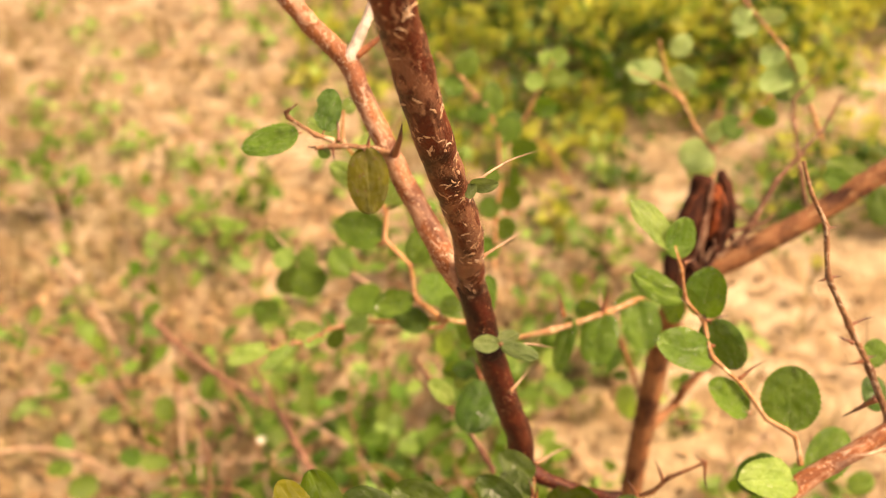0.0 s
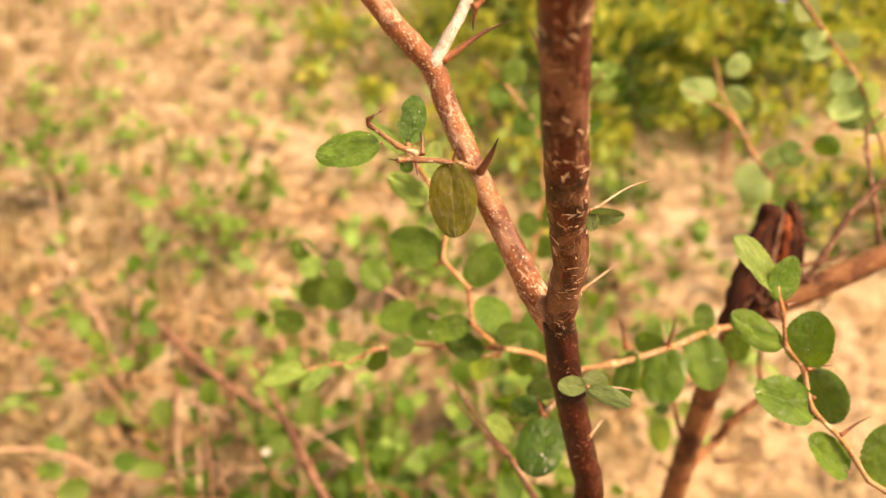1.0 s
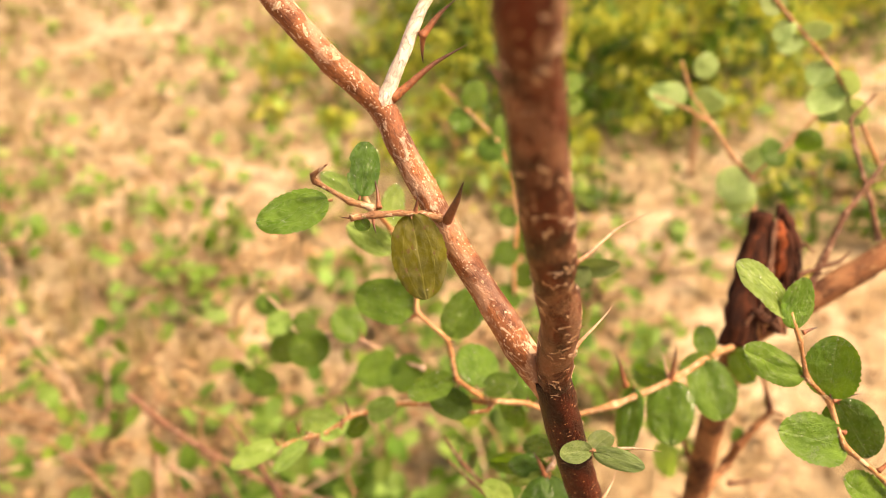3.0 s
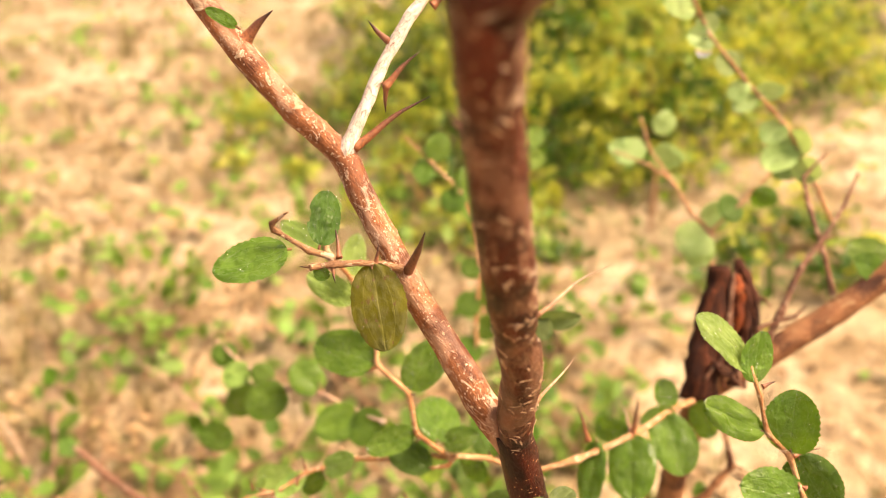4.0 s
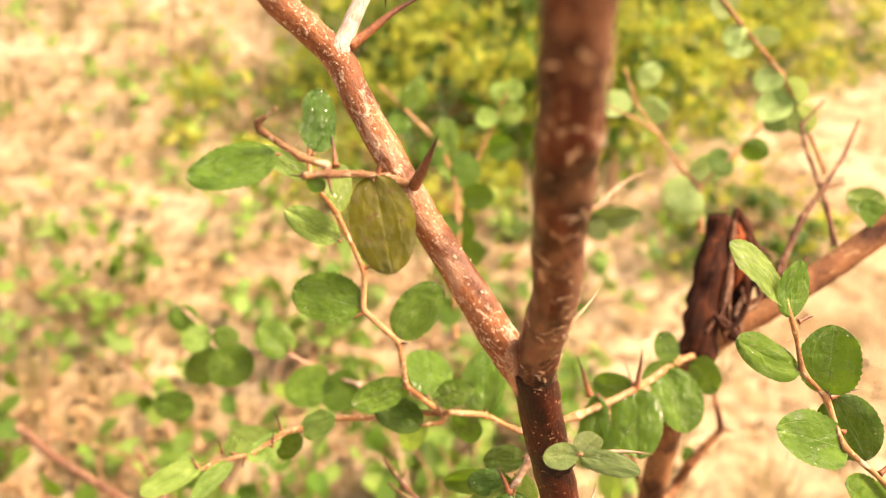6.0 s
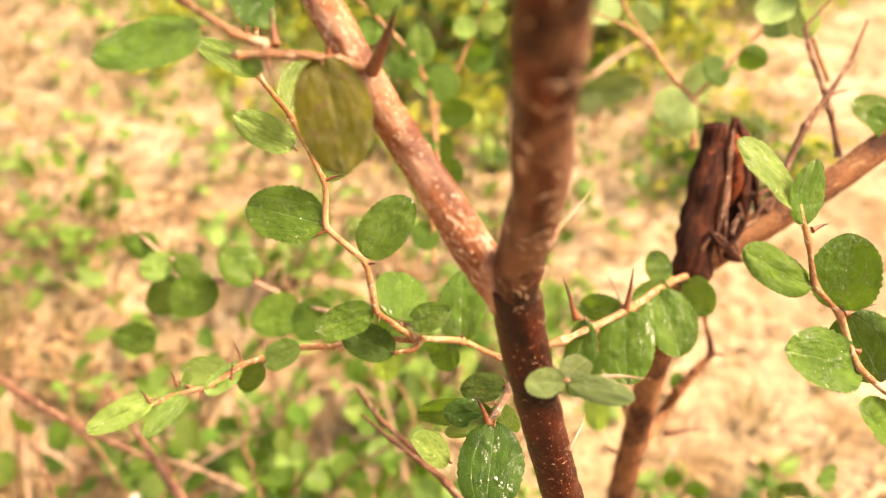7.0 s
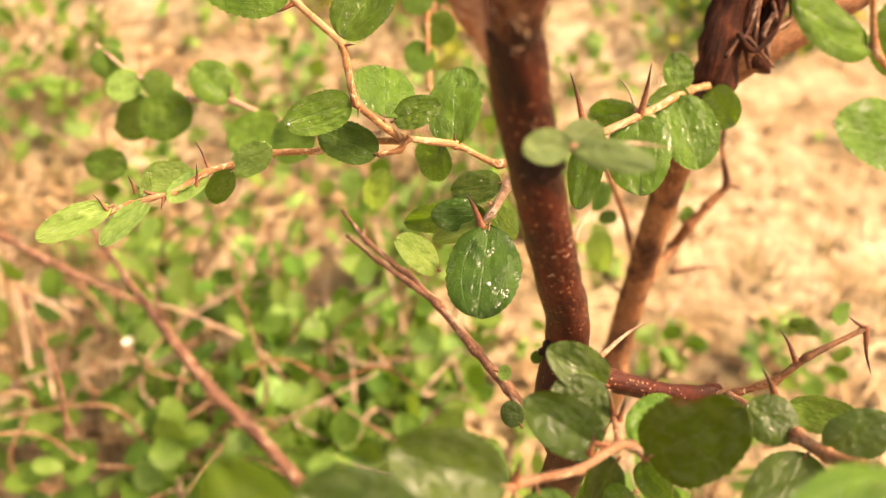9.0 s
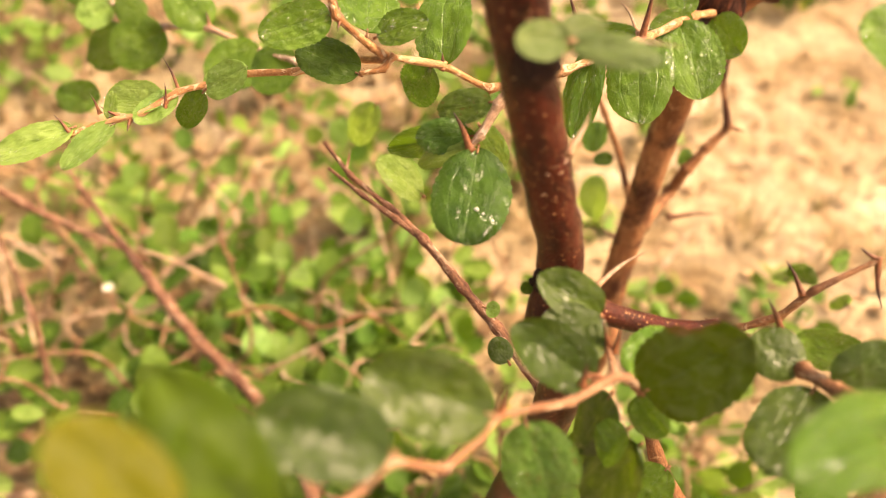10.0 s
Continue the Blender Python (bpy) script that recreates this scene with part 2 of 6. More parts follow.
    quilt = node(t, "ShaderNodeTexVoronoi", Scale=9.5, Randomness=0.9)
    quilt.feature = "SMOOTH_F1"
    t.links.new(shift.outputs[0], quilt.inputs["Vector"])
    pads = maths("MULTIPLY", quilt.outputs["Distance"], -0.8)
    swell = maths("SUBTRACT", maths("ADD", pads, maths("MULTIPLY", wet.outputs[0], 0.7)), maths("ADD", maths("MULTIPLY", lines, 0.2), maths("MULTIPLY", mesh, 0.12)))
    bump(t, maths("ADD", drops, swell), 0.9, 0.0013 * relief, p)
    glow = node(t, "ShaderNodeBsdfTranslucent")
    veil = mix(t, (*through_colour, 1), (0.55, 0.6, 0.5), maths("MULTIPLY", lines, 0.6), "MULTIPLY")
    t.links.new(veil, glow.inputs["Color"])
    blend = node(t, "ShaderNodeMixShader", Fac=thin)
    t.links.new(p.outputs[0], blend.inputs[1])
    t.links.new(glow.outputs[0], blend.inputs[2])
    t.links.new(blend.outputs[0], t.nodes["Material Output"].inputs["Surface"])
    return m


LEAF = leaf_material("leaf_green", (0.037, 0.104, 0.011), (0.094, 0.198, 0.027), (0.22, 0.44, 0.028), 0.46, 0.0, 0.8, 0.8)
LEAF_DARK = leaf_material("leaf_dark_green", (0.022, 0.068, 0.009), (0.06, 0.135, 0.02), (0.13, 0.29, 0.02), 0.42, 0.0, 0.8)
LEAF_YOUNG = leaf_material("leaf_young_green", (0.12, 0.25, 0.05), (0.25, 0.41, 0.115), (0.38, 0.6, 0.08), 0.45, 0.0, 0.9, 1.0, None, 0.3)
LEAF_LOW = leaf_material("leaf_soft_green", (0.075, 0.155, 0.022), (0.165, 0.28, 0.05), (0.28, 0.46, 0.045), 0.55, 0.0, 0.5, 0.4, None, 0.32)
# leaves behind: wet sky sheen painted into a pale base colour
LEAF_SHEEN = leaf_material("leaf_sheen_green", (0.2, 0.36, 0.11), (0.36, 0.53, 0.21), (0.45, 0.64, 0.18), 0.5, 0.0, 0.5, 0.5, None, 0.32)
LEAF_BUSH = leaf_material("leaf_olive_green", (0.18, 0.215, 0.022), (0.45, 0.485, 0.08), (0.68, 0.7, 0.1), 0.6, 0.0, 0.4, 0.4, None, 0.36)
LEAF_OLD = leaf_material("leaf_olive", (0.075, 0.077, 0.005), (0.15, 0.148, 0.012), (0.2, 0.21, 0.01), 0.62, 0.85, 0.4, 0.15)
LEAF_SPOTTED = leaf_material("leaf_spotted_green", (0.04, 0.1, 0.016), (0.09, 0.18, 0.03), (0.18, 0.34, 0.035), 0.45, 0.9)
LEAF_BUD = leaf_material("leaf_grey_green", (0.09, 0.155, 0.05), (0.165, 0.24, 0.085), (0.22, 0.34, 0.07), 0.6, 0.0, 0.4, 0.15)
# yellow front leaf, its tone lowered to paint shade from foliage above
LEAF_YELLOW = leaf_material("leaf_yellow", (0.1, 0.115, 0.005), (0.15, 0.15, 0.007), (0.24, 0.24, 0.01), 0.6, 0.0, 0.2, 0.1)
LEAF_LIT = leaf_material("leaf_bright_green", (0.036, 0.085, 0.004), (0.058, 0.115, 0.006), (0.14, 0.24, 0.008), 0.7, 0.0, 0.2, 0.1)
LEAF_BURNT = leaf_material("leaf_burnt_green", (0.024, 0.056, 0.002), (0.046, 0.09, 0.005), (0.13, 0.22, 0.006), 0.6, 0.0, 0.5, 0.3, (0.74, 0.98))
# glossy front leaves; base darkened in place of shade from foliage overhead
LEAF_GLOSSY_SHADED = leaf_material("leaf_glossy_shaded_green", (0.017, 0.05, 0.0015), (0.04, 0.088, 0.004), (0.12, 0.23, 0.005), 0.36, 0.0, 0.5, 0.4, None, 0.26, (0.42, 0.7))


def mesh_object(name, verts, faces, mat, parent=None, label="", smooth=True):
    me = bpy.data.meshes.new(name)
    me.from_pydata([tuple(v) for v in verts], [], faces)
    if smooth:
        me.polygons.foreach_set("use_smooth", [True] * len(me.polygons))
    if mat:
        me.materials.append(mat)
    ob = new(name, me)
    if parent:
        ob.parent = parent
        ob.matrix_parent_inverse = parent.matrix_basis.inverted() if parent.type == "EMPTY" else Matrix()
    return tagged(ob, label=label) if label else ob


def thing(name, place, label, category, group="", kind=""):
    ob = new(name)
    ob.empty_display_size = 0.02
    ob.location = place
    ob.matrix_basis = Matrix.Translation(place)
    return tagged(ob, label, category, group, kind)


def spline(points, step, kink=0.0):
    """A line through the points, with each point's share of the way. kink: 0 for smooth, 1 for straight pieces."""
    ps = [Vector(p) for p in points]
    ps = [2 * ps[0] - ps[1]] + ps + [2 * ps[-1] - ps[-2]]
    out = []
    for i in range(1, len(ps) - 2):
        a, b, c, d = ps[i - 1:i + 3]
        n = max(2, min(40, int((c - b).length / step)))
        for k in range(n):
            s = k / n
            v = 0.5 * (2 * b + (c - a) * s + (2 * a - 5 * b + 4 * c - d) * s * s + (3 * b - a - 3 * c + d) * s ** 3)
            out.append((v.lerp(b.lerp(c, s), kink), i - 1 + s))
    out.append((ps[-2], len(ps) - 3.0))
    return out


def tube(path, radii, sides, wobble=0.0, seed=0.0, joints=0.0):
    """Verts, faces and grain vectors of a round limb along the path."""
    verts, faces, grain = [], [], []
    side = None
    length = 0.0
    knots = len(radii) - 1
    last = path[-1][1]
    for i, (v, s) in enumerate(path):
        ahead = (path[min(i + 1, len(path) - 1)][0] - path[max(i - 1, 0)][0]).normalized()
        if side is None:
            side = ahead.orthogonal().normalized()
        side = (side - ahead * side.dot(ahead)).normalized()
        other = ahead.cross(side)
        if i:
            length += (v - path[i - 1][0]).length
        q = s / last * knots
        k = min(int(q), knots - 1)
        r = radii[k] + (radii[k + 1] - radii[k]) * (q - k)
        r *= 1 + joints * math.exp(-((s - round(s)) / 0.09) ** 2)
        for j in range(sides):
            a = 2 * math.pi * j / sides
            d = side * math.cos(a) + other * math.sin(a)
            rr = r * (1 + wobble * noise.noise((v + d * r) * 130 + Vector((seed, 0, 0))))
            verts.append(v + d * rr)
            grain.append((math.cos(a) * r + seed, math.sin(a) * r, length))
        if i:
            o = (i - 1) * sides
            for j in range(sides):
                faces.append((o + j, o + (j + 1) % sides, o + sides + (j + 1) % sides, o + sides + j))
    for end, flip in ((0, True), (len(path) - 1, False)):
        centre = path[end][0]
        verts.append(centre)
        grain.append(grain[end * sides])
        for j in range(sides):
            f = (end * sides + j, end * sides + (j + 1) % sides, len(verts) - 1)
            faces.append(f[::-1] if flip else f)
    return verts, faces, grain


def set_grain(ob, grain):
    layer = ob.data.attributes.new("grain", "FLOAT_VECTOR", "POINT")
    layer.data.foreach_set("vector", [c for g in grain for c in g])


limb_count = 0


def limb(parent, name, points, radii, mat):
    """A stem, branch or twig of the parent through the points."""
    global limb_count
    limb_count += 1
    thick = max(radii)
    path = spline(points, max(0.0012, thick * 0.45), 0.75 if "twig" in name else 0.0)
    v, f, g = tube(path, radii, 18 if thick > 0.004 else 10, 0.45 if name in ("stump", "splinter") else 0.12 if thick > 0.004 else 0.28, limb_count * 0.37, 0.34 if "twig" in name else 0.0)
    ob = mesh_object(name, v, f, mat, parent)
    set_grain(ob, g)
    return ob


def bark_flakes(ob, count, seed, reach, wide, mat, towards, span=(0.05, 0.95), sides=18):
    """Peeling strips and patches of pale bark, each lying on the limb's own surface on the side that faces towards."""
    rng = random.Random(seed)
    skin = [v.co.copy() for v in ob.data.vertices]
    rings = (len(skin) - 2) // sides
    step = (skin[sides] - skin[0]).length

    def spot(i, j):
        i = max(0.0, min(rings - 1.001, i))
        a, b, k, q = int(i), int(math.floor(j)), i - int(i), j - math.floor(j)
        corner = [skin[(a + m) * sides + (b + n) % sides] for m in (0, 1) for n in (0, 1)]
        centre = sum((skin[a * sides + n] for n in range(sides)), Vector()) / sides
        p = corner[0].lerp(corner[1], q).lerp(corner[2].lerp(corner[3], q), k)
        return p, (p - centre).normalized()

    for n in range(count):
        i = rng.uniform(*span) * rings
        j = max(range(sides), key=lambda q: spot(i, q)[1].dot(towards)) + rng.gauss(0, sides * 0.13)
        p, out = spot(i, j)
        around = (spot(i, j + 0.5)[0] - spot(i, j - 0.5)[0]).length
        heading, bend = rng.gauss(0, 0.75), rng.gauss(0, 0.55)
        length, width = rng.uniform(*reach), rng.uniform(*wide)
        pieces = 7
        verts, faces, grain = [], [], []
        for k in range(pieces + 1):
            s = k / pieces
            w = width * (0.25 + 0.75 * math.sin(math.pi * min(0.95, s + 0.05))) * (1 + 0.7 * noise.noise((s * 5, n, seed)))
            across = Vector((math.cos(heading), -math.sin(heading)))
            for c in (-1, 0, 1):
                q, up = spot(i + across.y * c * w / step, j + across.x * c * w / around)
                high = (0.00022 if c == 0 else 0.00004) + (0.0003 * s * s if c else 0.0004 * s * s)
                verts.append(q + up * high)
                grain.append((c * w + n, seed, s * length))
            heading += bend / pieces * 2.2
            i += math.cos(heading) * length / pieces / step
            j += math.sin(heading) * length / pieces / around
            if k:
                o = 3 * k
                faces += [(o - 3, o - 2, o + 1, o), (o - 2, o - 1, o + 2, o + 1)]
        set_grain(mesh_object("bark_flake", verts, faces, mat, ob), grain)


def thorn(parent, base, tip, r, mat):
    """A sharp thorn with a flared foot and a slight bend."""
    global limb_count
    limb_count += 1
    a, b = Vector(base), Vector(tip)
    bend = (b - a).orthogonal().normalized() * (b - a).length * 0.04
    path = spline([a - (b - a) * 0.05, a + (b - a) * 0.12, a + (b - a) * 0.55 + bend, b], 0.0015)
    v, f, g = tube(path, (r * 1.45, r * 0.92, r * 0.55, r * 0.05), 8, 0.1, limb_count * 0.37)
    ob = mesh_object("thorn", v, f, mat, parent)
    set_grain(ob, g)
    share = ob.data.attributes.new("along", "FLOAT", "POINT")
    share.data.foreach_set("value", [max(0.0, min(1.0, (q - a).dot(b - a) / (b - a).length_squared)) for q in v])
    return ob


FINE = (-1.0, -0.84, -0.62, -0.4, -0.2, -0.07, 0.0, 0.07, 0.2, 0.4, 0.62, 0.84, 1.0)
COARSE = (-1.0, -0.5, 0.0, 0.5, 1.0)


def blade(length, width, fold, curl, teeth, rows=22, seed=0.0, bite=None, cols=FINE, droop=0.0):
    """An oval toothed leaf blade with its base at the origin, its tip along x and its face along z.
    bite: the place along the blade, its reach and side where something has eaten the edge. droop: how far the margins hang."""
    verts, faces, uvs = [], [], []
    for i in range(rows + 1):
        u = 0.5 - 0.5 * math.cos(math.pi * i / rows)
        v = u ** 0.9
        half = width / 2 * max(0.03, (1 - abs(2 * v - 1) ** 2.15) ** 0.52)
        for c in cols:
            edge = 1 + 0.06 * noise.noise((u * 3, c, seed))
            if abs(c) == 1.0 and 0 < i < rows:
                edge += teeth * ((i % 2) - 0.5) * (1 + 0.8 * noise.noise((u * 31, c, seed)))
            if bite and c * bite[2] > 0:
                edge *= 1 - (bite[3] if len(bite) > 3 else 0.85) * math.exp(-((u - bite[0]) / bite[1]) ** 4) * (0.8 + 0.4 * noise.noise((u * 23, 1.0, seed)))
            y = c * half * edge
            soft = 0.05 * width
            valley = math.sqrt(y * y + soft * soft) - soft
            z = fold * valley - droop * half * abs(c) ** 3 + curl * length * (u * (1 - u) * 1.6 - 0.6 * u * u)
            z += 0.045 * length * noise.noise((u * 2.6, c * 1.4, seed)) + 0.02 * length * noise.noise((u * 8.0, c * 3.5, seed + 7))
            verts.append((u * length, y, z))
            uvs.append((u, 0.5 + y / width))
    n = len(cols)
    for i in range(rows):
        for j in range(n - 1):
            o = i * n + j
            faces.append((o, o + n, o + n + 1, o + 1))
    return verts, faces, uvs


leaf_count = 0


def leaf(parent, base, tip, width, facing, mat, fold=None, bite=None):
    """One leaf of a twig, from its stalk's end to its tip, turned with its face along facing."""
    global leaf_count
    leaf_count += 1
    rng = random.Random(leaf_count)
    a, b = Vector(base), Vector(tip)
    x = (b - a).normalized()
    z = Vector(facing)
    z = (z - x * z.dot(x)).normalized()
    y = z.cross(x)
    length = (b - a).length
    crease = rng.uniform(0.08, 0.34) if fold is None else fold
    v, f, uvs = blade(length, width, crease, rng.uniform(-0.10, 0.14), rng.uniform(0.03, 0.065), 34, leaf_count * 1.7, bite, FINE, rng.uniform(-0.05, 0.3) if fold is None else 0.1)
    ob = mesh_object("leaf", v, f, mat, parent)
    layer = ob.data.uv_layers.new(name="blade")
    layer.data.foreach_set("uv", [c for loop in ob.data.loops for c in uvs[loop.vertex_index]])
    ob.matrix_basis = Matrix.Translation(a) @ Matrix((x, y, z)).transposed().to_4x4()
    v, f, g = tube(spline([a - x * 0.0014 - z * 0.0006, a - z * 0.0003, a + x * 0.06 * length], 0.001), (0.0005, 0.00042, 0.00028), 7, 0.1, leaf_count)
    set_grain(mesh_object("stalk", v, f, TWIG_RED, parent), g)
    return ob


def knot(parent, place, size, mat, stretch=(1, 1, 1)):
    """A lumpy scar or swelling on a limb."""
    global limb_count
    limb_count += 1
    bm = bmesh.new()
    bmesh.ops.create_icosphere(bm, subdivisions=3, radius=1.0)
    for v in bm.verts:
        v.co *= 1 + 0.45 * noise.noise(v.co * 1.8 + Vector((limb_count, 0, 0))) + 0.2 * noise.noise(v.co * 5)
        v.co = Vector((v.co.x * stretch[0], v.co.y * stretch[1], v.co.z * stretch[2])) * size + Vector(place)
    me = bpy.data.meshes.new("knot")
    bm.to_mesh(me)
    bm.free()
    me.polygons.foreach_set("use_smooth", [True] * len(me.polygons))
    me.materials.append(mat)
    ob = new("knot", me)
    ob.parent = parent
    set_grain(ob, [tuple(v.co) for v in me.vertices])
    return ob


def water():
    m, t, p = material("water")
    p.inputs["Base Color"].default_value = (1, 1, 1, 1)
    p.inputs["Transmission Weight"].default_value = 1.0
    p.inputs["Roughness"].default_value = 0.02
    p.inputs["IOR"].default_value = 1.33
    return m


WATER = water()


def bead_water():
    """A thin bead of water on a leaf: clear, with a sharp gloss."""
    m, t, p = material("bead_water")
    clear = t.nodes.new("ShaderNodeBsdfTransparent")
    gloss = node(t, "ShaderNodeBsdfGlossy", Roughness=0.12)
    both = node(t, "ShaderNodeMixShader", Fac=0.07)
    t.links.new(clear.outputs[0], both.inputs[1])
    t.links.new(gloss.outputs[0], both.inputs[2])
    t.links.new(both.outputs[0], t.nodes["Material Output"].inputs["Surface"])
    t.nodes.remove(p)
    return m


BEAD = bead_water()


def bead_shape(rings=4, sides=8):
    """A small dome of water, one unit in radius."""
    verts, faces = [], []
    for i in range(rings):
        a = -0.25 + (math.pi / 2 + 0.25) * i / rings
        for j in range(sides):
            b = 2 * math.pi * (j + 0.5 * (i % 2)) / sides
            verts.append(Vector((math.cos(a) * math.cos(b), math.cos(a) * math.sin(b), 0.75 * math.sin(a))))
    verts.append(Vector((0, 0, 0.75)))
    for i in range(rings - 1):
        for j in range(sides):
            o, q = i * sides, (j + 1) % sides
            faces.append((o + j, o + q, o + sides + q, o + sides + j))
    o = (rings - 1) * sides
    faces += [(o + j, o + (j + 1) % sides, len(verts) - 1) for j in range(sides)]
    return verts, faces


def dew(twig, per_leaf, seed, size=(0.00028, 0.00085)):
    """Rain beads on all leaves of a twig."""
    rng = random.Random(seed)
    bv, bf = bead_shape()
    verts, faces = [], []
    for blade_ob in [o for o in twig.children if o.name.startswith("leaf")]:
        m = blade_ob.matrix_basis
        turn = m.to_3x3()
        for k in range(per_leaf):
            p = blade_ob.data.polygons[rng.randrange(len(blade_ob.data.polygons))]
            n = turn @ p.normal
            corner = [blade_ob.data.vertices[i].co for i in p.vertices]
            c = m @ (corner[0].lerp(corner[1], rng.random()).lerp(corner[3].lerp(corner[2], rng.random()), rng.random()))
            x = n.orthogonal().normalized()
            y = n.cross(x)
            r = rng.uniform(0, 1) ** 2 * (size[1] - size[0]) + size[0]
            o = len(verts)
            verts += [c + (x * v.x + y * v.y * rng.uniform(0.95, 1.05) + n * v.z * 0.8) * r for v in bv]
            faces += [tuple(o + i for i in f) for f in bf]
    return tagged(mesh_object("dew", verts, faces, BEAD, twig, "clear rain beads"), kind="stuff")


def scatter_leaves(name, parent, spots, mat, seed, size=(0.010, 0.017), up=0.6, wide=(0.6, 0.85)):
    """Many small leaves at the spots, joined into one part."""
    rng = random.Random(seed)
    verts, faces, uvs = [], [], []
    for p in spots:
        length = rng.uniform(*size)
        v, f, t = blade(length, length * rng.uniform(*wide), rng.uniform(0, 0.4), rng.uniform(-0.15, 0.2), 0.0, 5, rng.random() * 90, None, COARSE)
        turn = Euler((rng.gauss(0, up), rng.gauss(0, up), rng.uniform(0, 6.3))).to_matrix()
        o = len(verts)
        verts += [turn @ Vector(q) + p for q in v]
        faces += [tuple(o + k for k in q) for q in f]
        uvs += t
    ob = mesh_object(name, verts, faces, mat, parent)
    layer = ob.data.uv_layers.new(name="blade")
    flat = np.array(uvs)[np.array([loop.vertex_index for loop in ob.data.loops])]
    layer.data.foreach_set("uv", flat.ravel())
    return tagged(ob, kind="stuff")


# ---- ground ----
GROUND = -0.1


def ground_height(x, y):
    return GROUND + 0.02 * noise.noise((x * 1.7, y * 1.7, 3.0)) + 0.006 * noise.noise((x * 9, y * 9, 5.0)) if abs(x) < 8 and abs(y) < 10 else GROUND


def ground_material():
    m, t, p = material("dry_soil")
    co = t.nodes.new("ShaderNodeTexCoord")
    big = node(t, "ShaderNodeTexNoise", Scale=2.2, Detail=6.0, Roughness=0.65)
    fine = node(t, "ShaderNodeTexNoise", Scale=38.0, Detail=8.0, Roughness=0.7)
    grit = node(t, "ShaderNodeTexVoronoi", Scale=160.0)
    for n in (big, fine, grit):
        t.links.new(co.outputs["Object"], n.inputs["Vector"])
    a = ramp(t, big.outputs[0], (0.34, (0.29, 0.22, 0.125)), (0.48, (0.46, 0.375, 0.24)), (0.62, (0.61, 0.52, 0.375)))
    b = ramp(t, fine.outputs[0], (0.3, (0.45, 0.4, 0.36)), (0.62, (1.15, 1.1, 1.05)))
    c = mix(t, a.outputs[0], b.outputs[0], 1.0, "MULTIPLY")
    humus = node(t, "ShaderNodeTexNoise", Scale=11.0, Detail=5.0, Roughness=0.6, Distortion=0.5)
    t.links.new(co.outputs["Object"], humus.inputs["Vector"])
    brown = ramp(t, humus.outputs[0], (0.4, (0.52, 0.42, 0.29)), (0.55, (1, 1, 1)))
    c = mix(t, c, brown.outputs[0], 0.8, "MULTIPLY")
    t.links.new(c, p.inputs["Base Color"])
    p.inputs["Roughness"].default_value = 0.95
    both = t.nodes.new("ShaderNodeMath")
    both.operation = "ADD"
    t.links.new(fine.outputs[0], both.inputs[0])
    t.links.new(grit.outputs["Distance"], both.inputs[1])
    bump(t, both.outputs[0], 0.8, 0.01, p)
    return m


def build_ground():
    xs = sorted({round(v, 3) for v in [*np.linspace(-3, 3, 121), *np.linspace(-10, 10, 41), -400, -60, -25, 25, 60, 400]})
    ys = sorted({round(v, 3) for v in [*np.linspace(-1, 5, 121), *np.linspace(-10, 12, 45), -400, -60, -25, 25, 60, 400]})
    verts = [(x, y, ground_height(x, y)) for y in ys for x in xs]
    n = len(xs)
    faces = [(j * n + i, j * n + i + 1, (j + 1) * n + i + 1, (j + 1) * n + i) for j in range(len(ys) - 1) for i in range(n - 1)]
    return tagged(mesh_object("ground", verts, faces, ground_material()), "pale dry sandy soil with scattered plant litter", "ground", kind="structure")


ground = build_ground()

# ---- the thorny shrub ----
shrub = thing("thorny_shrub", (0.075, 0.29, GROUND), "thorny shrub with reddish forked stem and small wet oval leaves", "shrub")
shrub_b = thing("thorny_shrub", (0.2, 0.5, GROUND), "thorny shrub stem with a charred cut stump and dead twigs", "shrub")
shrub_d = thing("low_shrub", (-0.1, 0.75, GROUND), "low bare shrub stems, thick and tan, on the soil", "shrub", "low shrubs on the ground")
shrub_c = thing("thorny_shrub", (0.25, 0.58, GROUND), "slender thorny shrub with pale tan twigs and light leaves", "shrub")

# -- shrub twigs and leaves --

# main stem with its fork
stem = limb(shrub, "stem", [(0.0750, 0.2900, -0.1300), (0.0660, 0.2720, 0.3000), (0.0637, 0.2389, 0.5341), (0.0616, 0.2522, 0.5546), (0.0643, 0.2605, 0.5734), (0.0577, 0.2628, 0.5983), (0.0479, 0.2660, 0.6316), (0.0424, 0.2681, 0.6540), (0.0386, 0.2695, 0.6694)], (0.0066, 0.0066, 0.0064, 0.0064, 0.0062, 0.0062, 0.0064, 0.0066), BARK_SMOOTH)
right_fork = limb(shrub, "fork_branch", [(0.0422, 0.2690, 0.6509), (0.0388, 0.2664, 0.6749), (0.0370, 0.2544, 0.7041), (0.0325, 0.2445, 0.7264), (0.0248, 0.2267, 0.7625), (0.0188, 0.2144, 0.7949), (0.0154, 0.2044, 0.8158), (0.0151, 0.2025, 0.8225), (0.0139, 0.2005, 0.8279)], (0.0042, 0.006, 0.0061, 0.006, 0.006, 0.006, 0.0061, 0.0066, 0.0066), BARK)
top_right = limb(shrub, "upper_branch", [(0.0152, 0.2020, 0.8218), (0.0193, 0.1985, 0.8274), (0.0251, 0.1943, 0.8334), (0.0349, 0.1905, 0.8428)], (0.006, 0.0056, 0.0048, 0.0042), BARK)
